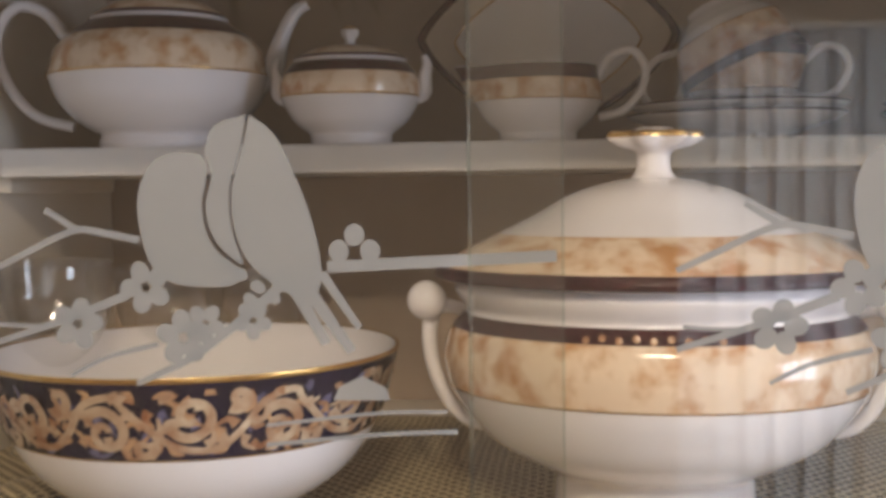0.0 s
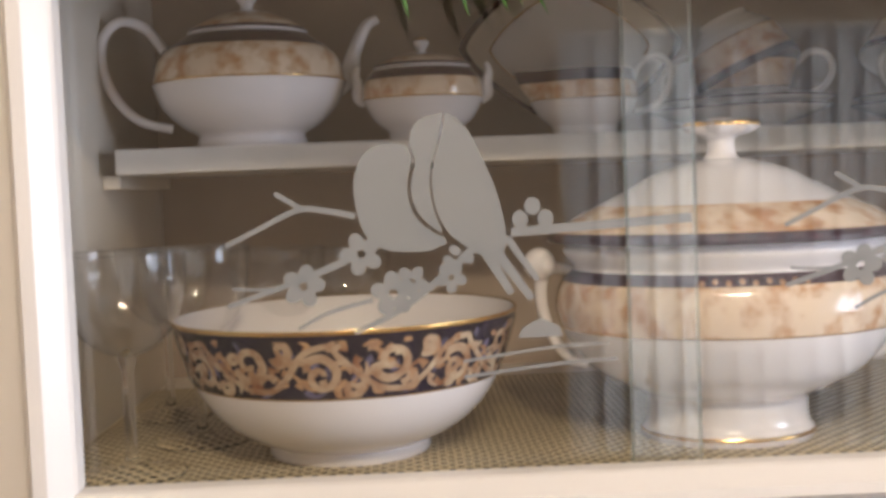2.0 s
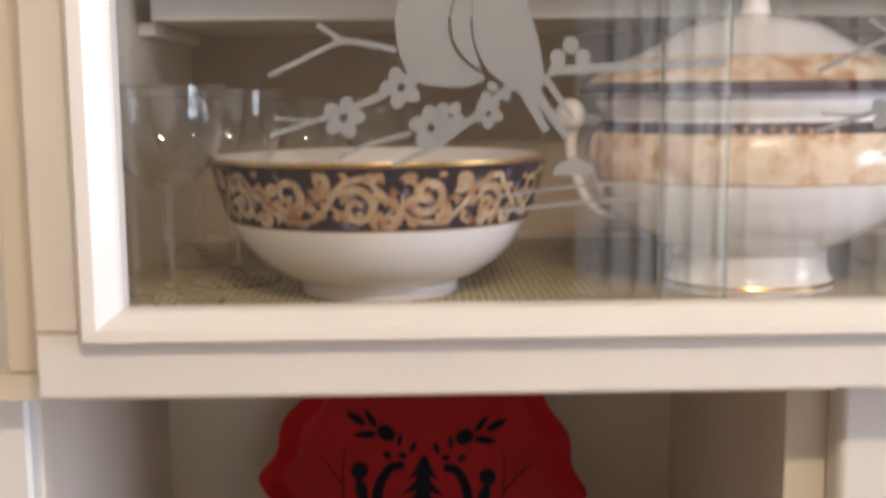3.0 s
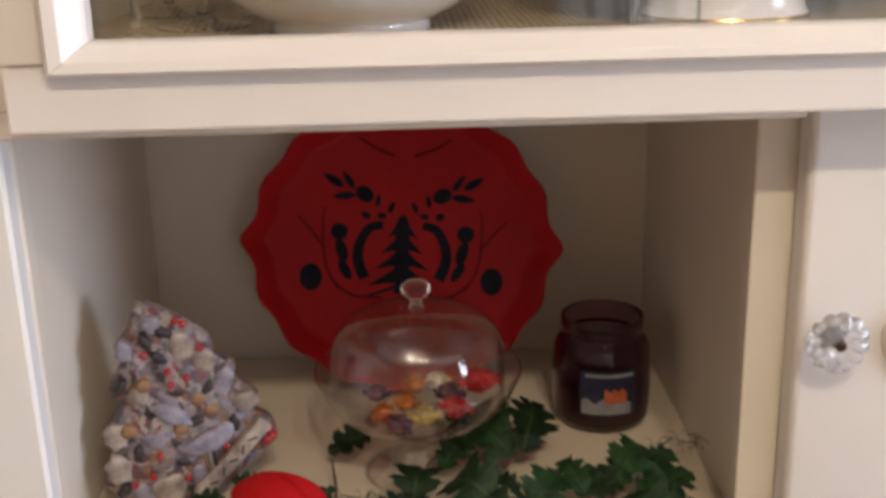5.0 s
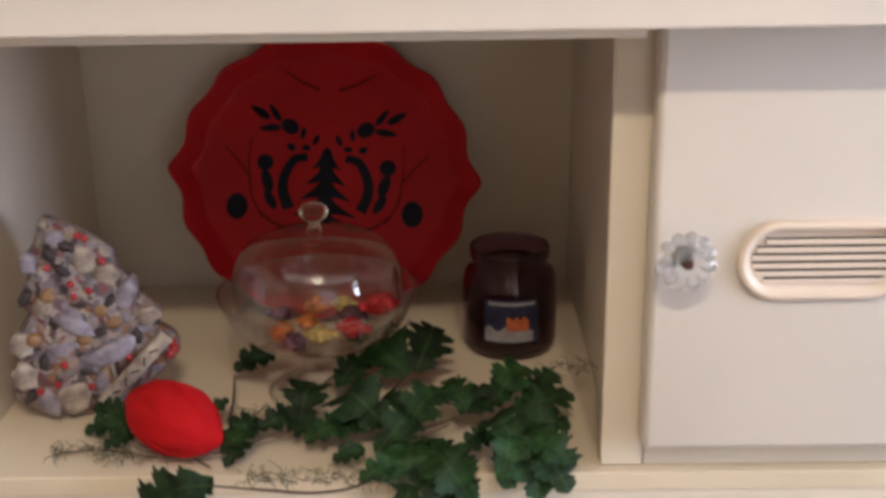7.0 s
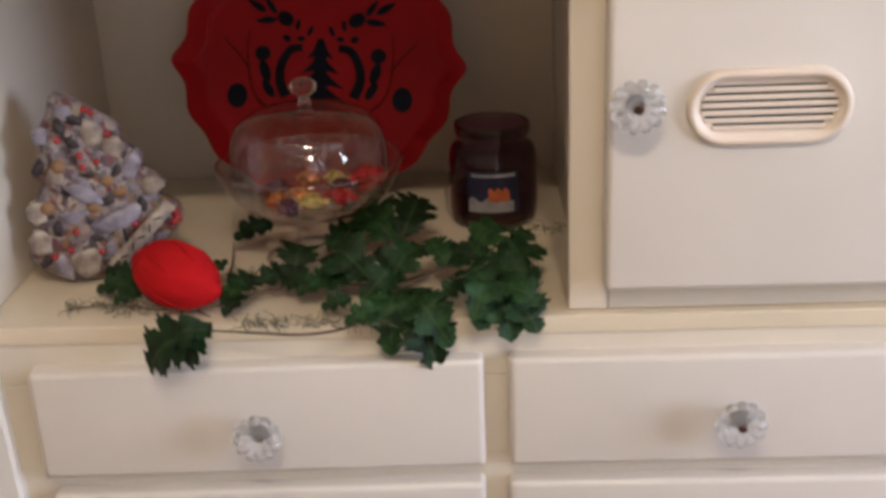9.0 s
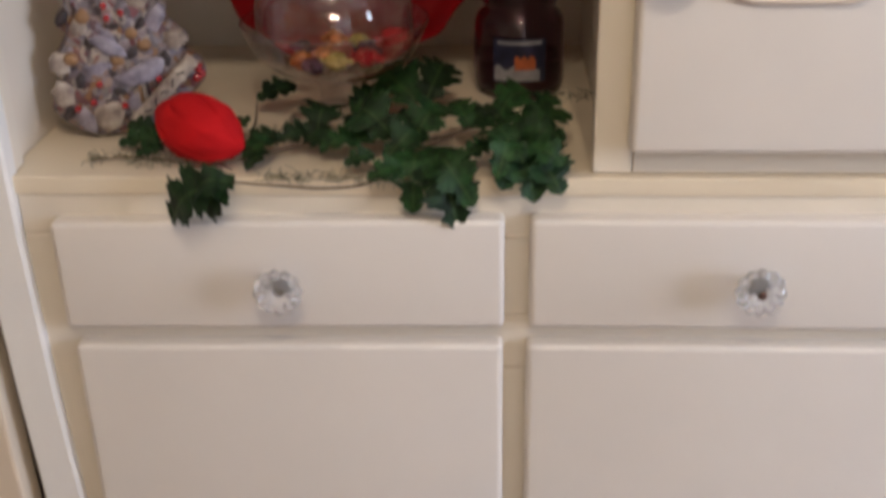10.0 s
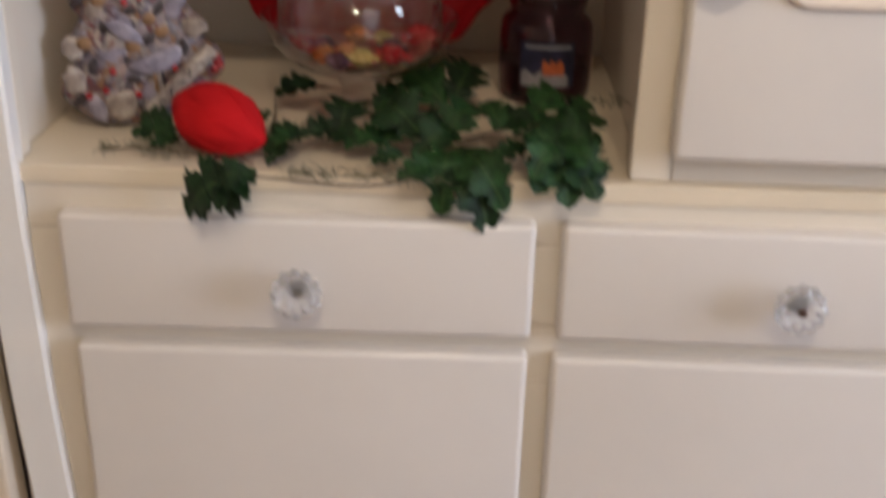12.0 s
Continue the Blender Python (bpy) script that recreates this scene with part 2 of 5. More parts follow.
def patch_material():
    """Printed collage of pale, lilac, grey-green, tan and plum patches."""
    m = material("printed_collage", (0.5, 0.45, 0.5), 0.4)
    n, l = m.node_tree.nodes, m.node_tree.links
    co, vo, r, no, mx = n.new("ShaderNodeTexCoord"), n.new("ShaderNodeTexVoronoi"), n.new("ShaderNodeValToRGB"), n.new("ShaderNodeTexNoise"), n.new("ShaderNodeVectorMath")
    no.inputs["Scale"].default_value, no.inputs["Detail"].default_value = 60, 4
    mx.operation = "MULTIPLY_ADD"
    mx.inputs[1].default_value = (0.03, 0.03, 0.03)
    l.new(co.outputs["Object"], no.inputs["Vector"])
    l.new(no.outputs["Color"], mx.inputs[0])
    l.new(co.outputs["Object"], mx.inputs[2])
    vo.inputs["Scale"].default_value = 135
    l.new(mx.outputs[0], vo.inputs["Vector"])
    sep = n.new("ShaderNodeSeparateColor")
    l.new(vo.outputs["Color"], sep.inputs[0])
    l.new(sep.outputs[0], r.inputs[0])
    e = r.color_ramp.elements
    cols = [(0.0, (0.30, 0.26, 0.24)), (0.16, (0.04, 0.028, 0.035)), (0.32, (0.20, 0.17, 0.21)), (0.44, (0.33, 0.28, 0.24)), (0.54, (0.16, 0.035, 0.04)), (0.66, (0.06, 0.05, 0.055)), (0.82, (0.24, 0.22, 0.26)), (0.93, (0.20, 0.10, 0.045))]
    e[0].position, e[0].color = cols[0][0], (*cols[0][1], 1)
    e[1].position, e[1].color = cols[1][0], (*cols[1][1], 1)
    for p, c in cols[2:]:
        x = e.new(p)
        x.color = (*c, 1)
    l.new(r.outputs[0], n["Principled BSDF"].inputs["Base Color"])
    return m


COLLAGE = patch_material()
PALE = material("pale_print", (0.46, 0.40, 0.34), 0.45, other=(0.15, 0.11, 0.10), scale=55, bump=0.3, bump_scale=120)
LILAC = material("lilac_print", (0.36, 0.335, 0.40), 0.45, other=(0.14, 0.12, 0.16), scale=55, bump=0.3, bump_scale=120)
TAN_PRINT = material("tan_print", (0.30, 0.165, 0.08), 0.45, vary=0.4, scale=60)
DARK_PRINT = material("dark_plum_print", (0.045, 0.030, 0.034), 0.5, vary=0.6, scale=80)
BERRY = material("red_berry", (0.42, 0.025, 0.03), 0.25, vary=0.2, scale=60, coat=0.5)


# ---- mesh helpers ----
def mesh(bm, name, mats, smooth=False, angle=40):
    me = bpy.data.meshes.new(name)
    bm.normal_update()
    bm.to_mesh(me)
    bm.free()
    for m in (mats if isinstance(mats, (list, tuple)) else [mats]):
        me.materials.append(m)
    if smooth:
        me.shade_smooth()
        if angle < 180:
            me.set_sharp_from_angle(angle=radians(angle))
    return me


def part(name, bm, mats, parent=None, label="", m=None, smooth=False, angle=40):
    ob = new(name, mesh(bm, name, mats, smooth, angle))
    if m is not None:
        ob.matrix_basis = m
    if parent:
        ob.parent = parent
    if label:
        ob["label"] = label
    return ob


def thing(name, m, label, category, group="", kind=""):
    e = new(name)
    e.empty_display_size = 0.02
    e.matrix_basis = m
    return tagged(e, label, category, group, kind)


def box(x0, x1, y0, y1, z0, z1, bevel=0.0, segs=2):
    bm = bmesh.new()
    bmesh.ops.create_cube(bm, size=1)
    for v in bm.verts:
        v.co = Vector((x0 + (v.co.x + 0.5) * (x1 - x0), y0 + (v.co.y + 0.5) * (y1 - y0), z0 + (v.co.z + 0.5) * (z1 - z0)))
    if bevel:
        bmesh.ops.bevel(bm, geom=bm.edges[:], offset=bevel, segments=segs, profile=0.6, affect="EDGES", clamp_overlap=True)
    return bm


def lathe(profile, segs=48, sx=1.0, sy=1.0, close=False, wave=None):
    """Turn (radius, height[, material index of the strip that begins here]) round z."""
    bm = bmesh.new()
    rings, strips = [], []
    for p in profile:
        r, z = p[0], p[1]
        strips.append(p[2] if len(p) > 2 else 0)
        if r < 1e-6:
            rings.append([bm.verts.new((0, 0, z))])
        else:
            ring = []
            for i in range(segs):
                a = 2 * math.pi * i / segs
                k = wave(a, r, z) if wave else 1.0
                ring.append(bm.verts.new((r * k * sx * math.cos(a), r * k * sy * math.sin(a), z)))
            rings.append(ring)
    for q in range(len(rings) - 1):
        a, b = rings[q], rings[q + 1]
        for i in range(segs):
            j = (i + 1) % segs
            if len(a) == 1 and len(b) == 1:
                continue
            if len(a) == 1:
                f = bm.faces.new((a[0], b[j], b[i]))
            elif len(b) == 1:
                f = bm.faces.new((a[i], a[j], b[0]))
            else:
                f = bm.faces.new((a[i], a[j], b[j], b[i]))
            f.material_index = strips[q]
    return bm


def fine(points, steps=6):
    """A smooth run through (r, z) points, Catmull-Rom; each keeps its strip's index."""
    out = []
    n = len(points)
    for i in range(n - 1):
        p0, p1, p2, p3 = points[max(i - 1, 0)], points[i], points[i + 1], points[min(i + 2, n - 1)]
        for s in range(steps):
            t = s / steps
            c = []
            for k in (0, 1):
                a, b, d, e = p0[k], p1[k], p2[k], p3[k]
                c.append(0.5 * (2 * b + (d - a) * t + (2 * a - 5 * b + 4 * d - e) * t * t + (3 * b - a - 3 * d + e) * t ** 3))
            out.append((max(c[0], 0.0), c[1], p1[2] if len(p1) > 2 else 0))
    last = points[-1]
    out.append((last[0], last[1], last[2] if len(last) > 2 else 0))
    return out


def smooth_line(pts, steps=8):
    out = []
    n = len(pts)
    for i in range(n - 1):
        p0, p1, p2, p3 = (Vector(pts[k]) for k in (max(i - 1, 0), i, i + 1, min(i + 2, n - 1)))
        for s in range(steps):
            t = s / steps
            out.append(0.5 * (2 * p1 + (p2 - p0) * t + (2 * p0 - 5 * p1 + 4 * p2 - p3) * t * t + (3 * p1 - p0 - 3 * p2 + p3) * t ** 3))
    out.append(Vector(pts[-1]))
    return out


def tube(pts, radii, segs=10, flat=1.0, steps=8, bm=None):
    """A tube along a smooth line; radii run from start to end; flat squeezes it sideways."""
    line = smooth_line(pts, steps)
    bm = bm or bmesh.new()
    rings, up = [], None
    for i, p in enumerate(line):
        d = (line[min(i + 1, len(line) - 1)] - line[max(i - 1, 0)]).normalized()
        if up is None:
            up = d.orthogonal().normalized()
        up = (up - d * up.dot(d)).normalized()
        side = d.cross(up)
        f = i / (len(line) - 1) * (len(radii) - 1)
        k = min(int(f), len(radii) - 2) if len(radii) > 1 else 0
        r = radii[k] + (radii[min(k + 1, len(radii) - 1)] - radii[k]) * (f - k)
        rings.append([bm.verts.new(p + (up * math.cos(2 * math.pi * j / segs) + side * flat * math.sin(2 * math.pi * j / segs)) * r) for j in range(segs)])
    for a, b in zip(rings, rings[1:]):
        for j in range(segs):
            bm.faces.new((a[j], a[(j + 1) % segs], b[(j + 1) % segs], b[j]))
    bm.faces.new(rings[0][::-1])
    bm.faces.new(rings[-1])
    return bm


def slab(outline, thick, bm=None, z=0.0):
    """A flat plate in the xy plane with that outline, from z to z + thick."""
    bm = bm or bmesh.new()
    low = [bm.verts.new((x, y, z)) for x, y in outline]
    top = [bm.verts.new((x, y, z + thick)) for x, y in outline]
    bm.faces.new(low[::-1])
    bm.faces.new(top)
    for i in range(len(low)):
        j = (i + 1) % len(low)
        bm.faces.new((low[i], low[j], top[j], top[i]))
    return bm


def oval(cx, cy, rx, ry, n=20, turn=0.0, point=0.0):
    """An oval outline; point draws one end out into a drop."""
    out = []
    for i in range(n):
        a = 2 * math.pi * i / n
        x, y = rx * math.cos(a) * (1 + point * max(math.cos(a), 0) ** 3), ry * math.sin(a) * (1 - 0.5 * point * max(math.cos(a), 0))
        out.append((cx + x * math.cos(turn) - y * math.sin(turn), cy + x * math.sin(turn) + y * math.cos(turn)))
    return out


def ribbon(pts, w0, w1=None, thick=0.0004, bm=None, z=0.0):
    """A flat band along 2D points, as a plate."""
    w1 = w0 if w1 is None else w1
    line = smooth_line([(x, y, 0) for x, y in pts], 6)
    left, right = [], []
    for i, p in enumerate(line):
        d = (line[min(i + 1, len(line) - 1)] - line[max(i - 1, 0)]).normalized()
        s = Vector((-d.y, d.x, 0))
        w = (w0 + (w1 - w0) * i / (len(line) - 1)) / 2
        left.append(((p + s * w).x, (p + s * w).y))
        right.append(((p - s * w).x, (p - s * w).y))
    bm = bm or bmesh.new()
    for i in range(len(left) - 1):
        slab([right[i], right[i + 1], left[i + 1], left[i]], thick, bm, z)
    return bm


def struct(name, bm, mat, label, category):
    return tagged(part(name, bm, mat), label, category, kind="structure")


# ---- the room ----
struct("floor", box(-1.6, 3.4, -3.6, 0.75, -0.05, 0.0), FLOOR, "dark brown boarded floor of the room", "floor")
struct("ceiling", box(-1.6, 3.4, -3.6, 0.75, 2.5, 2.55), CEIL, "plain off-white ceiling", "ceiling")
struct("wall_north", box(-1.6, 3.4, 0.53, 0.63, 0, 2.5), WALL, "beige painted wall behind the cabinet", "wall")
struct("wall_west", box(-1.7, -1.6, -3.4, 0.53, 0, 2.5), WALL, "plain beige painted side wall", "wall")
east = thing("wall_east", pose(0, 0, 0), "beige painted side wall with a window", "wall", kind="structure")
for y0, y1, z0, z1 in ((-3.4, -1.85, 0, 2.5), (-0.45, 0.53, 0, 2.5), (-1.85, -0.45, 0, 0.85), (-1.85, -0.45, 2.15, 2.5)):
    part("wall_panel", box(3.3, 3.4, y0, y1, z0, z1), WALL, east)
side_win = thing("window_2", pose(0, 0, 0), "plain white side window", "window", kind="structure")
for y0, y1, z0, z1 in ((-1.85, -0.45, 0.85, 0.9), (-1.85, -0.45, 2.1, 2.15), (-1.85, -1.8, 0.9, 2.1), (-0.5, -0.45, 0.9, 2.1)):
    part("window_frame", box(3.29, 3.34, y0, y1, z0, z1, 0.004), WHITE, side_win)
wx0, wx1, wz0, wz1, wy = WIN
south = thing("wall_south", pose(0, 0, 0), "beige painted wall with a wide window", "wall", kind="structure")
for x0, x1, z0, z1 in ((-1.6, wx0, 0, 2.5), (wx1, 3.3, 0, 2.5), (wx0, wx1, 0, wz0), (wx0, wx1, wz1, 2.5)):
    part("wall_panel", box(x0, x1, wy - 0.1, wy, z0, z1), WALL, south)
win = thing("window_1", pose(0, 0, 0), "wide white window with upright blind slats", "window", kind="structure")
for x0, x1, z0, z1 in ((wx0, wx1, wz0, wz0 + 0.05), (wx0, wx1, wz1 - 0.05, wz1), (wx0, wx0 + 0.05, wz0 + 0.05, wz1 - 0.05), (wx1 - 0.05, wx1, wz0 + 0.05, wz1 - 0.05), (1.62, 1.67, wz0 + 0.05, wz1 - 0.05)):
    part("window_frame", box(x0, x1, wy - 0.08, wy - 0.03, z0, z1, 0.004), WHITE, win)
for i in range(17):
    part("blind_slat", box(-0.058, 0.058, -0.001, 0.001, wz0 + 0.06, wz1 - 0.03), BLIND, win, m=pose(wx0 + 0.06 + i * 0.0925, wy + 0.05, 0, 0, 0, 14))

# board beside the cabinet, the dark gap and the next panel
bm = bmesh.new()
rows = []
for z, x in ((0.0, 0.066), (0.48, 0.040), (0.70, 0.028), (0.90, 0.022), (1.32, 0.0195), (2.4, 0.018)):
    rows.append([bm.verts.new(p) for p in ((x - 0.042, -0.018, z), (x - 0.039, -0.021, z), (x - 0.003, -0.021, z), (x, -0.018, z), (x, 0.0, z), (x - 0.042, 0.0, z))])
for a, b in zip(rows, rows[1:]):
    for i in range(6):
        bm.faces.new((a[i], a[(i + 1) % 6], b[(i + 1) % 6], b[i]))
bm.faces.new(rows[0][::-1])
bm.faces.new(rows[-1])
bmesh.ops.recalc_face_normals(bm, faces=bm.faces)
struct("trim", bm, WHITE, "white gloss painted upright board beside the cabinet", "trim")
# sheet added behind the boards; its dark colour stands in for the unlit opening
struct("dark_gap_sheet", box(-0.3, -0.021, 0.10, 0.14, 0, 2.4), DARK, "dark brown sheet standing in for the shaded gap between the boards", "wall")
bm = box(-0.75, -0.068, -0.032, 0.008, 0.01, 2.3, 0.004)
for v in bm.verts:
    if v.co.z < 1 and v.co.x > -0.2:
        v.co.x += 0.058
door = tagged(part("door_1", bm, WALL), "beige painted door standing beside the cabinet", "door", kind="structure")

# ---- the cabinet ----
CX0, CX1 = 0.018, 1.0
cab = thing("dresser", pose(0, 0, 0), "cream painted kitchen dresser with glazed top and open niche", "dresser")


def cpart(name, b, mat=PAINT, bevel=0.0025, label="", parent=cab):
    return part(name, box(*b, bevel), mat, parent, label)


BACK = 0.45
# upper case
FLOOR_Z, SHELF_Z = 1.376, 1.616
cpart("back_board", (CX0, CX1, BACK, BACK + 0.012, 1.345, 2.2), BACKWALL, 0)
cpart("side_panel", (CX0 + 0.005, 0.052, -0.062, BACK, 1.345, 2.2), PAINT_IN)
cpart("side_panel", (0.985, CX1, -0.062, BACK, 1.345, 2.2), PAINT_IN)
cpart("top_board", (CX0, CX1, -0.09, BACK + 0.012, 2.2, 2.22))
cpart("case_floor", (0.0525, 0.9845, -0.0625, BACK, 1.345, FLOOR_Z), PAINT_IN)
cpart("valance", (0.055, CX1, -0.098, -0.064, 1.3365, 1.379), PAINT, 0.002)
cpart("stile", (0.055, 0.089, -0.098, -0.064, 1.380, 2.2), PAINT, 0.002)
cpart("stile", (0.965, CX1, -0.098, -0.064, 1.380, 2.2), PAINT, 0.002)
cpart("shelf", (0.068, 0.985, 0.198, BACK, SHELF_Z - 0.022, SHELF_Z), PAINT, 0.002)
cpart("shelf", (0.068, 0.985, 0.198, BACK, 1.90, 1.922), PAINT, 0.002)
# unseen deep rail, added to keep the ceiling bulbs off the upper shelf
cpart("shading_rail", (0.0895, 0.9645, -0.098, -0.064, 1.757, 2.2), PAINT, 0.002)
for zz in (SHELF_Z - 0.034, 1.888):
    cpart("shelf_bracket", (0.0525, 0.068, 0.215, 0.42, zz, zz + 0.012), PAINT_IN, 0.002)


def moulding(axis, a0, a1, inner, outer, mitre=(1.0, 1.0)):
    """A mitred picture-frame strip: high outer edge, sloping to the glass."""
    prof = [(outer, -0.098), (outer, -0.110), (outer + (inner - outer) * 0.12, -0.113), (outer + (inner - outer) * 0.45, -0.1115), (outer + (inner - outer) * 0.93, -0.0985), (inner, -0.095), (inner, -0.080), (outer, -0.080)]
    bm = bmesh.new()
    ends = []
    for e, s in ((a0, mitre[0]), (a1, -mitre[1])):
        ring = []
        for q, y in prof:
            shift = abs(q - outer) * s
            ring.append(bm.verts.new((q, y, e + shift) if axis == "z" else (e + shift, y, q)))
        ends.append(ring)
    n = len(prof)
    for i in range(n):
        bm.faces.new((ends[0][i], ends[0][(i + 1) % n], ends[1][(i + 1) % n], ends[1][i]))
    bm.faces.new(ends[0])
    bm.faces.new(ends[1])
    bmesh.ops.recalc_face_normals(bm, faces=bm.faces)
    return part("frame_moulding", bm, PAINT, cab)


MX0, MX1, MZ0, MZ1 = 0.0865, 0.968, 1.374, 1.760
moulding("z", MZ0, MZ1, MX0 + 0.0245, MX0, (0.8, 1.0))
moulding("z", MZ0, MZ1, MX1 - 0.0245, MX1, (0.8, 1.0))
moulding("x", MX0 + 0.0006, MX1 - 0.0006, MZ0 + 0.0196, MZ0, (1.25, 1.25))
moulding("x", MX0 + 0.0006, MX1 - 0.0006, MZ1 - 0.0245, MZ1)


def pane(x0, x1, y):
    p = part("sliding_pane", box(x0, x1, y, y + 0.004, 1.379, 1.7565), PANE, cab, "clear sliding glass with frosted pattern")
    p.visible_shadow = False
    for xe in (x0, x1):
        e = part("pane_edge", box(xe - 0.0007, xe + 0.0007, y - 0.0002, y + 0.0042, 1.380, 1.7560), PANE_EDGE, p)
        e.visible_shadow = False
    return p


pane_l = pane(0.092, 0.503, -0.0745)
pane_r = pane(0.4575, 0.962, -0.0830)


def etch_set(parent, y, along=0.0):
    """Frosted pattern on a pane: two plain upright drop shapes on a twig with blossoms."""
    def place(bm, name, label=""):
        for v in bm.verts:
            x, z = v.co.x, v.co.y
            v.co = Vector((x + along, y - v.co.z, z))
        bmesh.ops.recalc_face_normals(bm, faces=bm.faces)
        o = part(name, bm, ETCH, parent, label)
        o.visible_shadow = False
        return o
    bm = bmesh.new()
    breast = smooth_line([(x, z, 0) for x, z in ((0.3445, 1.620), (0.328, 1.615), (0.323, 1.602), (0.326, 1.590), (0.3225, 1.575), (0.325, 1.561), (0.332, 1.551), (0.3415, 1.5445), (0.3378, 1.556), (0.3351, 1.570), (0.3358, 1.586), (0.341, 1.602), (0.3445, 1.620))], 4)[:-1]
    slab([(p.x, p.y) for p in breast][::-1], 0.0005, bm)
    wing = smooth_line([(x, z, 0) for x, z in ((0.3462, 1.620), (0.342, 1.602), (0.337, 1.586), (0.3362, 1.571), (0.339, 1.557), (0.345, 1.545), (0.356, 1.535), (0.366, 1.529), (0.378, 1.528), (0.382, 1.541), (0.377, 1.568), (0.367, 1.594), (0.358, 1.611), (0.3462, 1.620))], 4)[:-1]
    slab([(p.x, p.y) for p in wing][::-1], 0.0005, bm)
    for fx, fz in ((0.332, 1.5445), (0.340, 1.5395), (0.349, 1.533), (0.357, 1.5275), (0.345, 1.5265)):
        slab(oval(fx, fz, 0.0042, 0.0032, 12, -0.6), 0.0005, bm)
    small = smooth_line([(x, z, 0) for x, z in ((0.306, 1.602), (0.294, 1.596), (0.287, 1.580), (0.288, 1.560), (0.294, 1.543), (0.305, 1.535), (0.322, 1.533), (0.336, 1.534), (0.342, 1.5405), (0.3315, 1.548), (0.3233, 1.559), (0.3207, 1.575), (0.3235, 1.590), (0.3205, 1.600), (0.306, 1.602))], 4)[:-1]
    slab([(p.x, p.y) for p in small][::-1], 0.0005, bm)
    place(bm, "frosted_shape")
    bm = bmesh.new()
    for a, b, w in (((0.368, 1.532), (0.384, 1.504), 0.007), ((0.376, 1.530), (0.397, 1.500), 0.007), ((0.382, 1.540), (0.401, 1.512), 0.005)):
        ribbon([a, b], w, w * 0.7, 0.0005, bm)
    place(bm, "frosted_tail_bar")
    for pts, w0, w1 in ((((0.205, 1.541), (0.222, 1.549), (0.251, 1.562), (0.268, 1.561), (0.287, 1.557)), 0.003, 0.004), (((0.254, 1.5625), (0.237, 1.573)), 0.0035, 0.003),
                        (((0.205, 1.503), (0.2426, 1.515), (0.262, 1.522), (0.280, 1.529)), 0.003, 0.005), (((0.284, 1.483), (0.312, 1.496), (0.340, 1.516), (0.366, 1.538)), 0.003, 0.006),
                        (((0.2486, 1.487), (0.268, 1.4965), (0.2958, 1.5035)), 0.002, 0.003), (((0.208, 1.514), (0.222, 1.513), (0.238, 1.513)), 0.002, 0.002)):
        place(ribbon(list(pts), w0, w1, 0.0005), "frosted_twig")
    for cx, cz, s in ((0.2528, 1.514, 0.95), (0.290, 1.533, 0.95), (0.309, 1.507, 1.0), (0.321, 1.514, 0.75), (0.346, 1.516, 0.7)):
        bm = bmesh.new()
        for k in range(5):
            a = k * 2 * math.pi / 5 + cx * 50
            slab(oval(cx + 0.0085 * s * math.cos(a), cz + 0.0085 * s * math.sin(a), 0.0062 * s, 0.0052 * s, 14, a), 0.0005, bm)
        place(bm, "frosted_blossom")


etch_set(pane_l, -0.0748)
etch_set(pane_r, -0.0833, 0.352)
for zz, w in ((1.560, 0), (1.4435, 1)):
    bm = bmesh.new()
    if not w:
        ribbon([(0.385, 1.543), (0.43, 1.545), (0.5, 1.548)], 0.006, 0.006, 0.0005, bm)
        for px, pz in ((0.391, 1.551), (0.399, 1.559), (0.407, 1.551)):
            slab(oval(px, pz, 0.0052, 0.0058, 14), 0.0005, bm)
    else:
        ribbon([(0.352, 1.462), (0.41, 1.469), (0.445, 1.470)], 0.0018, 0.0018, 0.0005, bm)
        ribbon([(0.352, 1.452), (0.41, 1.458), (0.450, 1.460)], 0.0022, 0.0022, 0.0005, bm)
        slab([(0.387, 1.4755), (0.416, 1.4755), (0.414, 1.482), (0.402, 1.488), (0.390, 1.482)], 0.0005, bm)
    for v in bm.verts:
        v.co = Vector((v.co.x, -0.0748 - v.co.z, v.co.y))
    bmesh.ops.recalc_face_normals(bm, faces=bm.faces)
    part("frosted_line", bm, ETCH, pane_l).visible_shadow = False

# lower case: niche, rails and posts
NZ = 0.946
cpart("niche_floor", (0.0, CX1, -0.011, BACK, NZ - 0.018, NZ), NICHE_LIT_PAINT, 0.002)
cpart("niche_back", (0.0, 0.60, BACK, BACK + 0.012, 0.90, 1.344), PAINT_IN, 0)
cpart("niche_side", (-0.02, 0.012, 0.003, BACK, NZ + 0.0005, 1.344), PAINT_IN, 0.001)
cpart("niche_side", (0.586, 0.598, 0.003, BACK, NZ + 0.0005, 1.344), PAINT_IN, 0.001)
cpart("niche_top", (0.013, 0.585, -0.06, BACK - 0.001, 1.325, 1.3445), PAINT_IN, 0.001)
cpart("post", (0.571, 0.607, 0.0, 0.02, NZ + 0.001, 1.344), PAINT_WARM_SHADE, 0.002)
cpart("stile", (0.006, 0.022, 0.0, 0.02, NZ + 0.001, 1.344), PAINT_WARM_SHADE, 0.002)
cpart("rail", (0.0225, CX1, -0.009, 0.02, 0.885, NZ - 0.0185), PAINT_WARM_SHADE, 0.002)
cpart("rail", (0.6075, 0.9375, 0.0005, 0.02, NZ + 0.001, 0.985), PAINT_WARM_SHADE, 0.002)
cpart("rail", (0.023, CX1, -0.009, 0.0195, 0.740, 0.800), PAINT_WARM_SHADE, 0.002)
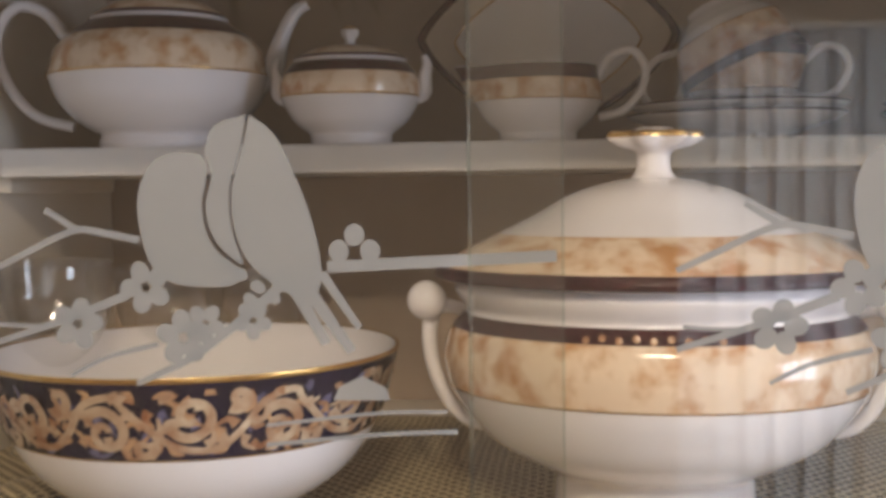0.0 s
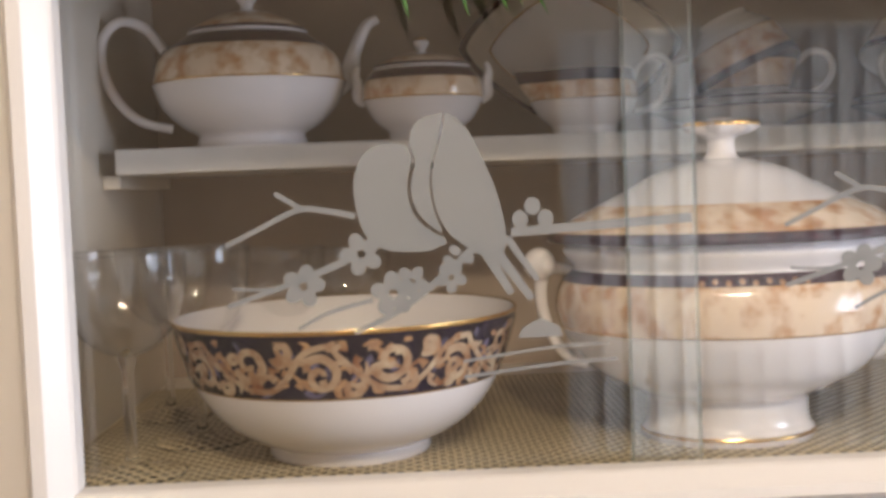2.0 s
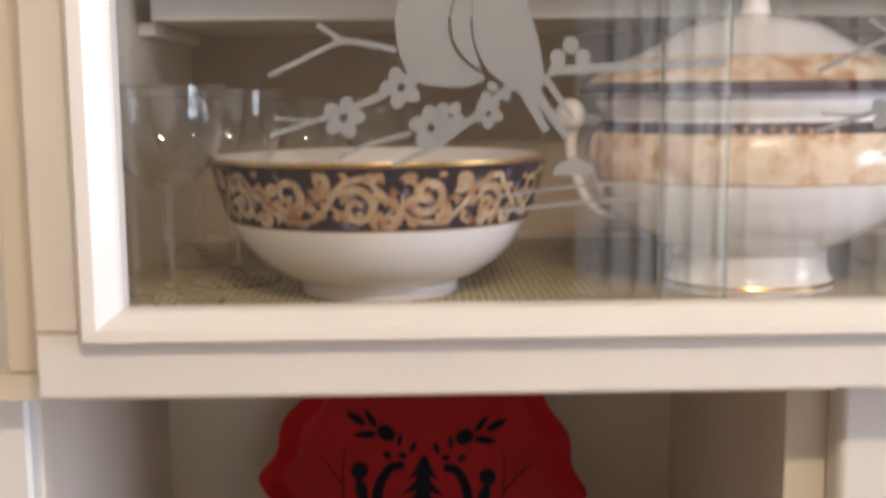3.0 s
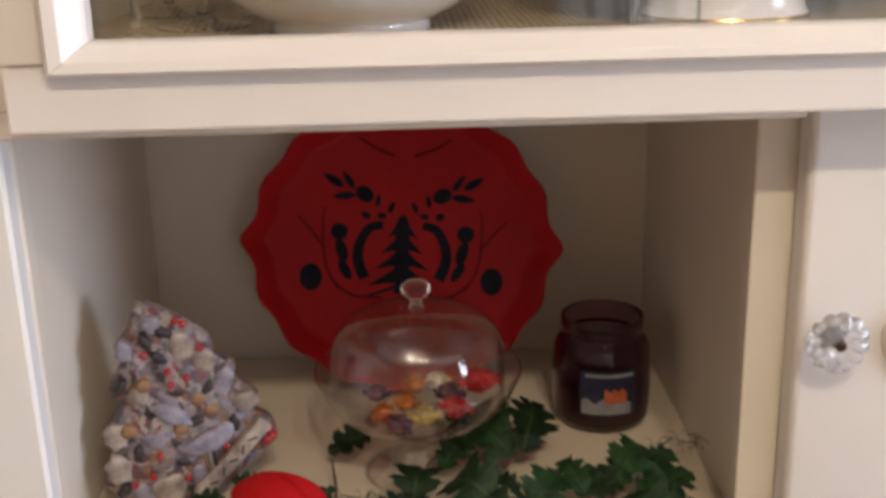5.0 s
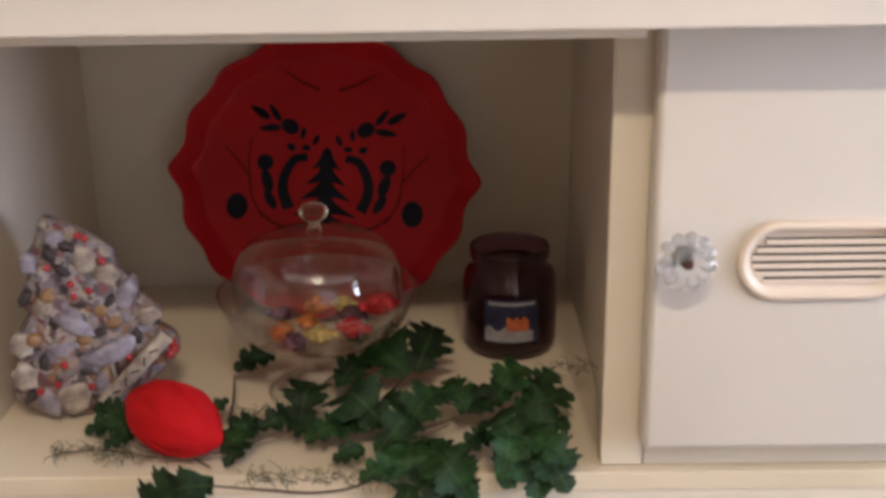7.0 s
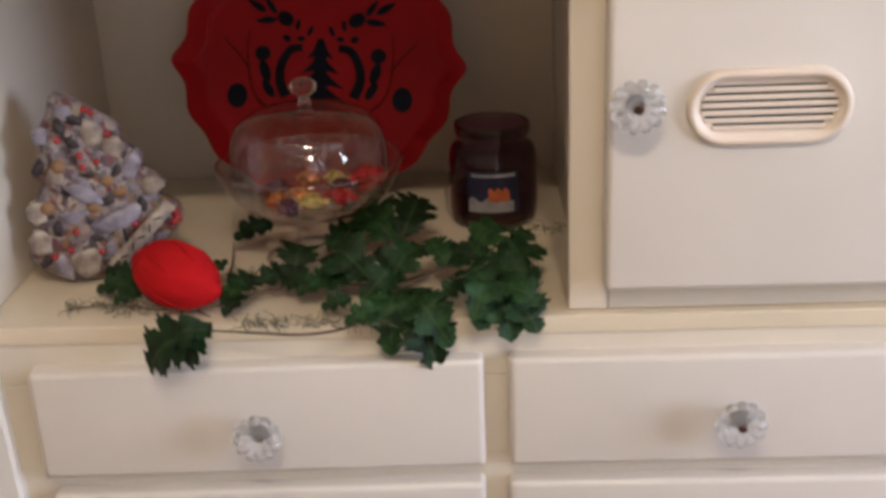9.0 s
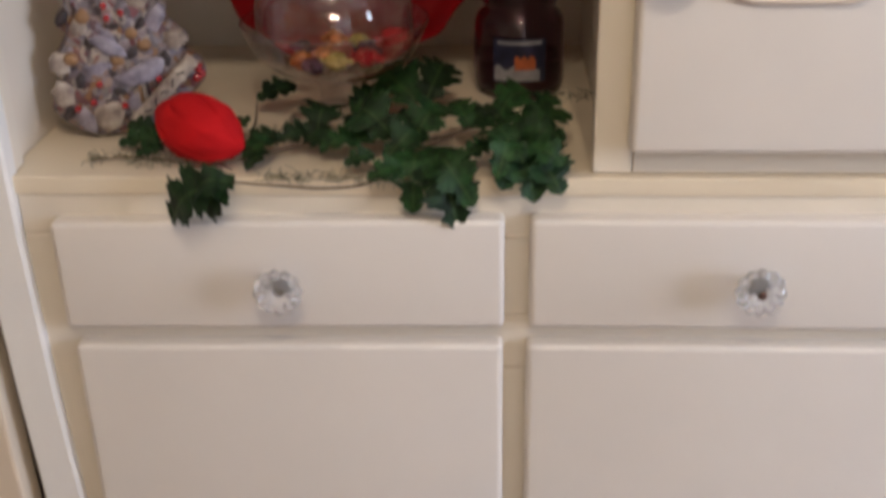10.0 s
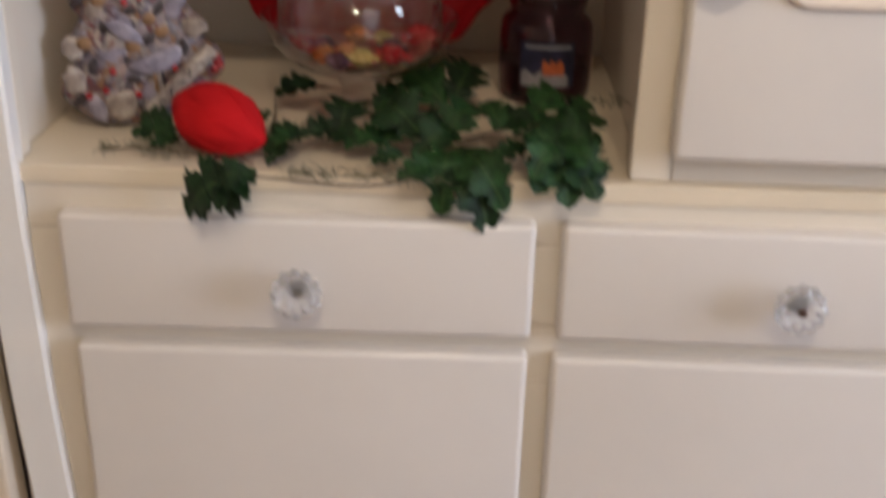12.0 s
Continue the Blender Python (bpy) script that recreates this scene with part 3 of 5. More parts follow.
cpart("stile", (0.0225, 0.066, -0.0088, 0.02, 0.08, 0.8845), PAINT_WARM_SHADE, 0.002)
cpart("stile", (0.482, 0.520, -0.0088, 0.02, 0.08, 0.7395), PAINT_WARM_SHADE, 0.002)
cpart("stile", (0.482, 0.520, -0.0088, 0.02, 0.8005, 0.8845), PAINT_WARM_SHADE, 0.002)
cpart("stile", (0.935, CX1, -0.0088, 0.02, 0.08, 0.7395), PAINT_WARM_SHADE, 0.002)
cpart("stile", (0.938, CX1, 0.0, 0.02, 0.986, 1.344), PAINT_WARM_SHADE, 0.002)
cpart("end_panel", (-0.02, -0.001, 0.003, BACK, 0.0, 0.926), PAINT)
cpart("end_panel", (0.982, CX1, 0.021, BACK, 0.0, 1.344), PAINT)
cpart("plinth", (0.0, 0.98, 0.03, 0.05, 0.0, 0.08), PAINT)
cpart("back_board", (0.0, 0.98, BACK, BACK + 0.01, 0.0, 0.899), PAINT_IN, 0)


def crystal_knob(parent, x, z, screw=True):
    """A moulded glass flower knob on a short neck, with its dark screw."""
    def petal(a, r, zz):
        return 1 + (0.16 * abs(math.cos(6 * a)) ** 0.7 - 0.09) * (1 if r > 0.012 else 0)
    prof = [(0.0, 0.0), (0.0085, 0.0), (0.009, 0.006), (0.0085, 0.010), (0.014, 0.014), (0.0205, 0.019), (0.0228, 0.024), (0.0218, 0.028), (0.0165, 0.0315), (0.0095, 0.0325), (0.006, 0.0305), (0.0, 0.030)]
    k = part("knob", lathe(prof, 72, wave=petal), CRYSTAL, parent, "clear fluted glass knob", pose(x, -0.028, z, 90) @ pose(0, 0, 0, 0, 0, random.uniform(0, 40)), smooth=True, angle=28)
    if screw:
        part("screw", lathe([(0, 0.0308), (0.0035, 0.0308), (0.0042, 0.0322), (0.0028, 0.0336), (0, 0.0338)], 14), SCREW, parent, "", pose(x, -0.028, z, 90), smooth=True)
    return k


def front(name, x0, x1, z0, z1, knob, label, screw=True):
    bm = box(x0, x1, -0.028, -0.0005, z0, z1, 0.0065, 3)
    if x0 < 0.1:
        for v in bm.verts:
            v.co.z -= 0.0055 * (x1 - v.co.x) / (x1 - x0)
    d = part(name, bm, PAINT, cab, label, smooth=True, angle=50)
    crystal_knob(d, *knob, screw)
    return d


front("drawer", 0.0555, 0.4895, 0.795, 0.9105, (0.276, 0.846), "cream drawer front with rounded edges", False)
front("drawer", 0.5135, 0.944, 0.795, 0.9105, (0.726, 0.850), "cream drawer front with rounded edges")
front("cupboard_door", 0.0595, 0.4885, 0.09, 0.776, (0.466, 0.570), "tall flat cream lower door")
front("cupboard_door", 0.5115, 0.944, 0.09, 0.776, (0.537, 0.566), "tall flat cream lower door")
front("cupboard_door", 0.6015, 0.942, 0.976, 1.333, (0.624, 1.153), "flat cream door with an oval vent")


def capsule(cx, cz, w, h, n=14):
    r = h / 2
    out = []
    for s, base in ((1, -math.pi / 2), (-1, math.pi / 2)):
        for i in range(n + 1):
            a = base + math.pi * i / n
            out.append((cx + s * (w / 2 - r) + r * math.cos(a), cz + r * math.sin(a)))
    return out


def vent():
    cx, cz = 0.7375, 1.145
    rings = []
    bm = bmesh.new()
    for inset, y in ((0, -0.0279), (0.0005, -0.033), (0.003, -0.0356), (0.0065, -0.0352), (0.0095, -0.0305), (0.0115, -0.0287)):
        rings.append([bm.verts.new((x, y, z)) for x, z in capsule(cx, cz, 0.140 - 2 * inset, 0.067 - 2 * inset)])
    n = len(rings[0])
    for a, b in zip(rings, rings[1:]):
        for i in range(n):
            bm.faces.new((a[i], a[(i + 1) % n], b[(i + 1) % n], b[i]))
    bm.faces.new(rings[-1])
    bmesh.ops.recalc_face_normals(bm, faces=bm.faces)
    v = part("vent", bm, VENT, cab, "oval cream plastic vent with dark slots", smooth=True, angle=60)
    for i in range(6):
        z = cz + 0.0180 - i * 0.0066
        half = 0.0575 - 0.0017 * abs(i - 2.5) ** 2
        part("vent_slot", box(cx - half, cx + half, -0.0293, -0.0285, z - 0.00075, z + 0.00075), SLOT, v)
        part("vent_slat", box(cx - half, cx + half, -0.0308, -0.0286, z - 0.0047, z - 0.0008, 0.0006), VENT, v)
    part("screw", lathe([(0, 0), (0.0016, 0), (0.0014, 0.0008), (0, 0.001)], 10), SCREW, v, "", pose(cx + 0.0605, -0.0288, cz, 90))


vent()

# ceiling lamp
cl = thing("ceiling_lamp", pose(0.53, -1.22, 2.57), "ceiling lamp with two lit bulbs", "lamp")
part("base_plate", lathe([(0, -0.095), (0.06, -0.095), (0.07, -0.08), (0.07, -0.07), (0, -0.07)], 28), WHITE, cl, smooth=True)
for s in (-1, 1):
    part("arm", tube([(0, 0, -0.09), (s * 0.05, 0, -0.12), (s * 0.09, 0, -0.2)], [0.008], 10), WHITE, cl, smooth=True)
    part("bulb", lathe([(0.022 * math.sin(math.pi * i / 8), -0.232 - 0.022 * math.cos(math.pi * i / 8)) for i in range(9)], 16), BULB, cl, m=pose(s * 0.09, 0, 0), smooth=True, angle=180)
    part("shade", lathe([(0.025, -0.19), (0.03, -0.20), (0.055, -0.26), (0.058, -0.265), (0.053, -0.26), (0.028, -0.2), (0.025, -0.19)], 24), WHITE, cl, m=pose(s * 0.09, 0, 0), smooth=True)

# ---- china in the glazed case ----
mat_ = tagged(part("woven_mat", box(-0.464, 0.462, -0.22, 0.20, 0, 0.003, 0.001), CANE, m=pose(0.52, 0.160, FLOOR_Z)), "pale woven cane mat lying on the case floor", "mat")
MAT_Z = FLOOR_Z + 0.003
CH = [CHINA, MARBLE, BAND, GOLD]


def tureen(x, y, z):
    t = thing("soup_tureen", pose(x, y, z, 0, 0, -4), "white lidded china tureen with tan marbled bands and gilt", "tureen")
    sy = 0.86
    body = fine([(0.0, 0.004), (0.058, 0.004), (0.0635, 0.0)], 2) + fine([(0.0635, 0.0), (0.0650, 0.004, 3), (0.0640, 0.007), (0.0605, 0.013), (0.0595, 0.024), (0.0610, 0.032), (0.078, 0.040), (0.101, 0.054), (0.117, 0.073), (0.1235, 0.085, 3), (0.124, 0.0862, 1), (0.1272, 0.101, 1), (0.1252, 0.114, 1), (0.1215, 0.1205, 2), (0.1180, 0.1245, 2), (0.1140, 0.1285, 0), (0.1140, 0.132, 0), (0.119, 0.139, 0), (0.120, 0.144, 0), (0.112, 0.147, 0), (0.104, 0.143, 0)], 4)
    part("body", lathe(body, 72, 1, sy), CH, t, smooth=True, angle=60)
    lid = part("lid", lathe(fine([(0.104, 0.145, 0), (0.1285, 0.1485, 2), (0.1318, 0.1512, 2), (0.1310, 0.1540, 2), (0.1288, 0.1568, 1), (0.121, 0.1615, 1), (0.109, 0.1685, 1), (0.094, 0.1755, 0), (0.070, 0.187, 0), (0.048, 0.199, 0), (0.026, 0.2055, 0), (0.013, 0.2075, 0), (0.0, 0.208, 0)], 4), 72, 1, sy), CH, t, "domed white lid with a marbled rim", smooth=True, angle=60)
    part("lid_knob", lathe(fine([(0.016, 0.206, 0), (0.011, 0.211, 0), (0.010, 0.220, 0), (0.013, 0.224, 0), (0.021, 0.227, 0), (0.0265, 0.2315, 3), (0.0245, 0.2355, 3), (0.017, 0.2350, 0), (0.009, 0.2375, 3), (0.0, 0.2385, 3)], 3), 64, 1, 0.8, wave=lambda a, r, zz: 1 + (0.13 * math.cos(7 * a) if zz > 0.225 and r > 0.012 else 0)), CH, lid, "gilt-edged scalloped knob", smooth=True, angle=60)
    for s in (-1, 1):
        h = part("handle", tube([(s * 0.112, 0, 0.126), (s * 0.128, 0, 0.130), (s * 0.136, 0, 0.124), (s * 0.138, 0, 0.108), (s * 0.135, 0, 0.090), (s * 0.127, 0, 0.072), (s * 0.116, 0, 0.060), (s * 0.104, 0, 0.056)], [0.0036, 0.0046, 0.0047, 0.0044, 0.0042, 0.004, 0.0036], 12, 1.1), CHINA, t, smooth=True)
        part("handle_ball", lathe([(0.0125 * math.sin(a), 0.0125 * -math.cos(a), 3 if k < 5 else 0) for k, a in ((i, math.pi * i / 12) for i in range(13))], 20), CH, h, "china ball with worn gilt", pose(s * 0.1385, -0.004, 0.1335, 90), smooth=True, angle=180)
    # garland of gilt ornament on the front of the dark band
    for i in range(9):
        a = radians(-90 + (i - 4) * 4.2)
        r = 0.1208
        part("gilt_leaf", lathe([(0, -0.0006), (0.0019, -0.0004), (0.0022, 0.0002), (0, 0.0007)], 8), SCROLL_TAN, t, "", pose(r * math.cos(a), r * sy * math.sin(a), 0.1228 + 0.0012 * (i % 2), 72, 0, math.degrees(a) + 90), smooth=True)
    return t


tureen(0.556, 0.056, MAT_Z)


def bowl_radius(h):
    pts = [(0.0, 0.055), (0.010, 0.058), (0.020, 0.075), (0.038, 0.098), (0.058, 0.1145), (0.085, 0.1235), (0.104, 0.1285)]
    for (h0, r0), (h1, r1) in zip(pts, pts[1:]):
        if h <= h1:
            return r0 + (r1 - r0) * (h - h0) / (h1 - h0)
    return pts[-1][1]


def serving_bowl(x, y, z):
    t = thing("serving_bowl", pose(x, y, z), "white china bowl with a navy scroll band and gilt rim", "bowl")
    mats = [CHINA, NAVY, GOLD]
    prof = [(0.0, 0.003, 0), (0.050, 0.003, 0), (0.053, 0.0, 0), (0.0595, 0.0, 0), (0.061, 0.003, 0), (0.060, 0.0085, 0), (0.069, 0.0125, 0), (0.081, 0.0185, 0), (0.0935, 0.028, 0), (0.1025, 0.0375, 0), (0.1095, 0.048, 0), (0.1140, 0.0572, 2), (0.1145, 0.0583, 1), (0.119, 0.070, 1), (0.1232, 0.085, 1), (0.1278, 0.1018, 2), (0.1288, 0.1038, 2), (0.1283, 0.1050, 2), (0.1262, 0.1043, 0), (0.121, 0.092, 0), (0.112, 0.068, 0), (0.096, 0.043, 0), (0.070, 0.024, 0), (0.035, 0.016, 0), (0.0, 0.014, 0)]
    part("body", lathe(prof, 96), mats, t, smooth=True, angle=50)
    # raised enamel scrolls round the band: a running stem, curls and leaves
    rnd = random.Random(4)
    n = 8
    pitch = 2 * math.pi * 0.12 / n
    for k in range(n):
        base = k * 2 * math.pi / n
        strokes = {"scroll_ornament": [], "leaf_ornament": [], "dab_ornament": []}
        stem = [(0.0, 0.090), (0.012, 0.078), (0.028, 0.066), (0.048, 0.064), (0.062, 0.074), (0.074, 0.090), (0.090, 0.095), (pitch, 0.090)]
        strokes["scroll_ornament"].append((stem, 0.0042, 0.0042))
        for cu, cv, size, way, turns, start in ((0.036, 0.0835, 0.0130, 1, 1.35, 3.6), (0.084, 0.0745, 0.0130, -1, 1.35, 2.4), (0.010, 0.066, 0.0062, -1, 1.1, 0.6), (0.060, 0.0925, 0.0062, 1, 1.1, 4.0)):
            pts = []
            for i in range(14):
                f = i / 13
                a = start + way * 2 * math.pi * turns * f + rnd.uniform(-0.08, 0.08)
                pts.append((cu + size * (1.05 - 0.88 * f) * math.cos(a), cv + size * (1.05 - 0.88 * f) * math.sin(a)))
            strokes["scroll_ornament"].append((pts, 0.0062, 0.0036))
        for i in range(46):
            f = i / 46
            cu, cv = f * pitch + rnd.uniform(-0.004, 0.004), rnd.choice((0.0655, 0.072, 0.079, 0.086, 0.0935)) + rnd.uniform(-0.002, 0.002)
            a, ln = rnd.uniform(0, 6.28), rnd.uniform(0.006, 0.013)
            kind = "leaf_ornament" if i % 2 else ("dab_ornament" if i % 3 == 0 else "scroll_ornament")
            strokes[kind].append(([(cu, cv), (cu + ln * 0.5 * math.cos(a), cv + ln * 0.5 * math.sin(a)), (cu + ln * math.cos(a + 0.7), cv + ln * math.sin(a + 0.7))], 0.0062, 0.0012))
        lift = 0.0002
        for name, mat in (("dab_ornament", SCROLL_BLUE), ("leaf_ornament", SCROLL_TAN), ("scroll_ornament", SCROLL)):
            bm = bmesh.new()
            for pts, w0, w1 in strokes[name]:
                lift += 0.000012
                line = smooth_line([(px, pz, 0) for px, pz in pts], 3)
                prev = None
                for i, p in enumerate(line):
                    d = line[min(i + 1, len(line) - 1)] - line[max(i - 1, 0)]
                    if d.length < 1e-9:
                        continue
                    d.normalize()
                    w = (w0 + (w1 - w0) * i / (len(line) - 1)) / 2
                    pair = []
                    for sgn in (1, -1):
                        u, v = p.x - d.y * w * sgn, min(max(p.y + d.x * w * sgn, 0.0592), 0.0985)
                        ang, r = base + u / 0.12, bowl_radius(v) + 0.0006 + lift
                        pair.append(bm.verts.new((r * math.cos(ang), r * math.sin(ang), v)))
                    if prev:
                        bm.faces.new((prev[0], prev[1], pair[1], pair[0]))
                    prev = pair
            o = part(name, bm, mat, t, {"scroll_ornament": "cream running scrolls", "leaf_ornament": "tan brown leaves", "dab_ornament": "blue grey dabs"}[name], smooth=True)
            if name != "scroll_ornament":
                tagged(o, kind="stuff")
    return t


serving_bowl(0.270, 0.060, MAT_Z)


def teapot(x, y, z):
    t = thing("teapot", pose(x, y, z), "white china teapot with a tan marbled shoulder band", "teapot")
    part("body", lathe(fine([(0.0, 0.003), (0.043, 0.003), (0.048, 0.0, 0), (0.0495, 0.005, 0), (0.0485, 0.011, 0), (0.062, 0.019, 0), (0.079, 0.036, 0), (0.0868, 0.056, 3), (0.0868, 0.0572, 1), (0.082, 0.076, 1), (0.0735, 0.0865, 2), (0.062, 0.0945, 2), (0.056, 0.0985, 0), (0.054, 0.1005, 0), (0.050, 0.1005, 0)], 4), 64), CH, t, smooth=True, angle=60)
    lid = part("lid", lathe(fine([(0.051, 0.1005, 0), (0.054, 0.102, 2), (0.052, 0.105, 1), (0.042, 0.112, 1), (0.026, 0.119, 1), (0.012, 0.122, 0), (0.0, 0.1225, 0)], 4), 56), CH, t, "domed lid with dark plum rim", smooth=True, angle=60)
    part("lid_knob", lathe(fine([(0.006, 0.121, 0), (0.0055, 0.127, 0), (0.0098, 0.133, 0), (0.0098, 0.139, 3), (0.005, 0.1435, 3), (0.0, 0.144, 3)], 3), 24), CH, lid, smooth=True, angle=60)
    part("handle", tube([(-0.074, 0, 0.088), (-0.090, 0, 0.108), (-0.112, 0, 0.114), (-0.127, 0, 0.098), (-0.128, 0, 0.072), (-0.117, 0, 0.045), (-0.098, 0, 0.026), (-0.070, 0, 0.018)], [0.0050, 0.0047, 0.0046, 0.0046, 0.0046, 0.0045, 0.0044], 12, 0.95), CHINA, t, smooth=True)
    part("spout", tube([(0.070, 0, 0.050), (0.088, 0, 0.062), (0.096, 0, 0.085), (0.107, 0, 0.107), (0.118, 0, 0.114)], [0.0135, 0.0095, 0.0066, 0.0055, 0.0042], 16), CHINA, t, smooth=True, angle=60)
    return t


teapot(0.181, 0.248, SHELF_Z).rotation_euler = (0, 0, radians(8))


def sugar_bowl(x, y, z):
    t = thing("sugar_bowl", pose(x, y, z), "lidded white china sugar bowl with marbled band", "sugar bowl")
    part("body", lathe(fine([(0.0, 0.002), (0.028, 0.002), (0.031, 0.0, 0), (0.032, 0.005, 0), (0.033, 0.009, 0), (0.045, 0.019, 0), (0.0545, 0.036, 3), (0.0548, 0.037, 1), (0.0545, 0.047, 1), (0.0520, 0.0535, 2), (0.0495, 0.0575, 2), (0.046, 0.062, 0), (0.044, 0.0635, 0), (0.040, 0.0635, 0)], 4), 56), CH, t, smooth=True, angle=60)
    lid = part("lid", lathe(fine([(0.041, 0.0635, 0), (0.0445, 0.065, 2), (0.043, 0.0675, 1), (0.032, 0.073, 1), (0.015, 0.077, 1), (0.006, 0.078, 0), (0.0, 0.078, 0)], 4), 48), CH, t, "shallow lid with dark plum rim", smooth=True, angle=60)
    part("lid_knob", lathe(fine([(0.004, 0.0775, 0), (0.004, 0.081, 0), (0.0068, 0.085, 0), (0.0068, 0.089, 3), (0.0035, 0.092, 3), (0.0, 0.0923, 3)], 3), 20), CH, lid, smooth=True, angle=60)
    for s in (-1, 1):
        part("handle", tube([(s * 0.052, 0, 0.034), (s * 0.0585, 0, 0.040), (s * 0.0585, 0, 0.052), (s * 0.060, 0, 0.060), (s * 0.0575, 0, 0.068)], [0.003, 0.0042, 0.004, 0.0032, 0.002], 10, 1.5), CHINA, t, smooth=True)
    return t


sugar_bowl(0.337, 0.238, SHELF_Z)


def creamer(x, y, z):
    t = thing("cream_jug", pose(x, y, z), "white china cream jug with marbled band and dark rim", "jug")
    prof = fine([(0.0, 0.002), (0.026, 0.002), (0.029, 0.0, 0), (0.030, 0.005, 0), (0.031, 0.008, 0), (0.041, 0.017, 0), (0.0485, 0.030, 3), (0.0487, 0.031, 1), (0.048, 0.040, 1), (0.0468, 0.0455, 2), (0.0455, 0.050, 2), (0.0445, 0.056, 0), (0.043, 0.0565, 0), (0.043, 0.052, 0), (0.044, 0.03, 0), (0.030, 0.010, 0), (0.0, 0.007, 0)], 4)

    def lip(a, r, zz):
        k = max(math.cos(a - math.pi), 0) ** 10
        return 1 + 0.45 * k * max(0.0, (zz - 0.030) / 0.027)
    bm = lathe(prof, 64, wave=lip)
    for v in bm.verts:
        if v.co.x < -0.044 and v.co.z > 0.04:
            v.co.z += 0.09 * (-v.co.x - 0.044) * (v.co.z - 0.03) / 0.01 * 0.3
    part("body", bm, CH, t, smooth=True, angle=60)
    part("handle", tube([(0.044, 0, 0.048), (0.054, 0, 0.064), (0.070, 0, 0.068), (0.080, 0, 0.056), (0.078, 0, 0.040), (0.066, 0, 0.024), (0.046, 0, 0.018)], [0.0036, 0.0034, 0.0034, 0.0034, 0.0033, 0.0032], 10, 1.0), CHINA, t, smooth=True)
    return t


creamer(0.482, 0.236, SHELF_Z)


def saucer(m):
    t = thing("saucer", m, "white china saucer with a dark plum rim line", "saucer", "stacked saucers")
    part("body", lathe(fine([(0.0, 0.003, 0), (0.035, 0.003, 0), (0.040, 0.0, 0), (0.043, 0.004, 0), (0.062, 0.010, 0), (0.078, 0.016, 0), (0.0825, 0.0185, 2), (0.0835, 0.0205, 2), (0.078, 0.0195, 0), (0.062, 0.0135, 0), (0.040, 0.0075, 0), (0.0, 0.0065, 0)], 3), 56), CH, t, smooth=True, angle=60)
    return t


def teacup(m):
    t = thing("teacup", m, "white china teacup with a tan marbled band", "teacup", "stacked teacups")
    part("body", lathe(fine([(0.0, 0.002, 0), (0.020, 0.002, 0), (0.0225, 0.0, 0), (0.0235, 0.004, 0), (0.030, 0.010, 0), (0.041, 0.023, 3), (0.0415, 0.024, 1), (0.0455, 0.039, 1), (0.0478, 0.0475, 2), (0.0495, 0.0545, 2), (0.0493, 0.0555, 0), (0.0475, 0.0535, 0), (0.0435, 0.036, 0), (0.033, 0.013, 0), (0.0, 0.006, 0)], 3), 56), CH, t, smooth=True, angle=60)
    part("handle", tube([(0.0455, 0, 0.044), (0.058, 0, 0.054), (0.072, 0, 0.051), (0.078, 0, 0.038), (0.071, 0, 0.023), (0.057, 0, 0.016), (0.038, 0, 0.019)], [0.0034, 0.0032, 0.0032, 0.0032, 0.003, 0.0028], 10, 1.0), CHINA, t, smooth=True)
    return t


for i, (sx_, a0, tip) in enumerate(((0.633, -18, 20), (0.828, 195, 155))):
    saucer(pose(sx_, 0.268, SHELF_Z))
    saucer(pose(sx_ + 0.002, 0.267, SHELF_Z + 0.0075))
    teacup(pose(sx_ + 0.006, 0.268, SHELF_Z + 0.0145, 0, 0, a0))
    teacup(pose(sx_ - 0.016, 0.263, SHELF_Z + 0.1025, 180, 24, 180 - tip))


def platter():
    t = thing("serving_platter", pose(0.487, 0.325, SHELF_Z + 0.004, 72, 0, 0), "white china lozenge platter with dark rim behind the jug", "platter")

    def outline(k, n=72):
        out = []
        for i in range(n):
            a = 2 * math.pi * i / n
            c, s = math.cos(a), math.sin(a)
            r = 1 / (abs(c) ** 1.35 + abs(s) ** 1.35) ** (1 / 1.35)
            out.append((0.112 * k * r * c, 0.090 + 0.090 * k * r * s))
        return out
    bm = bmesh.new()
    rings = []
    for k, h in ((0.60, 0.0), (0.70, 0.001), (0.98, 0.011), (1.0, 0.0125), (0.985, 0.0135), (0.93, 0.0115), (0.91, 0.0108), (0.72, 0.0045), (0.70, 0.004), (0.66, 0.0028)):
        rings.append([bm.verts.new((x, y, h)) for x, y in outline(k)])
    mi = [0, 0, 2, 2, 2, 1, 1, 3, 0]
    for q in range(len(rings) - 1):
        a, b = rings[q], rings[q + 1]
        for i in range(72):
            f = bm.faces.new((a[i], a[(i + 1) % 72], b[(i + 1) % 72], b[i]))
            f.material_index = mi[q]
    bm.faces.new(rings[0][::-1])
    bm.faces.new(rings[-1])
    bmesh.ops.recalc_face_normals(bm, faces=bm.faces)
    for v in bm.verts:
        v.co = Vector((v.co.x, v.co.y, v.co.z))
    part("body", bm, [CHINA, MARBLE_PALE, BAND, GOLD], t, smooth=True, angle=50)


MARBLE_PALE = material("pale_tan_glaze", (0.62, 0.52, 0.42), 0.15, vary=0.15, scale=50, coat=0.5)
platter()


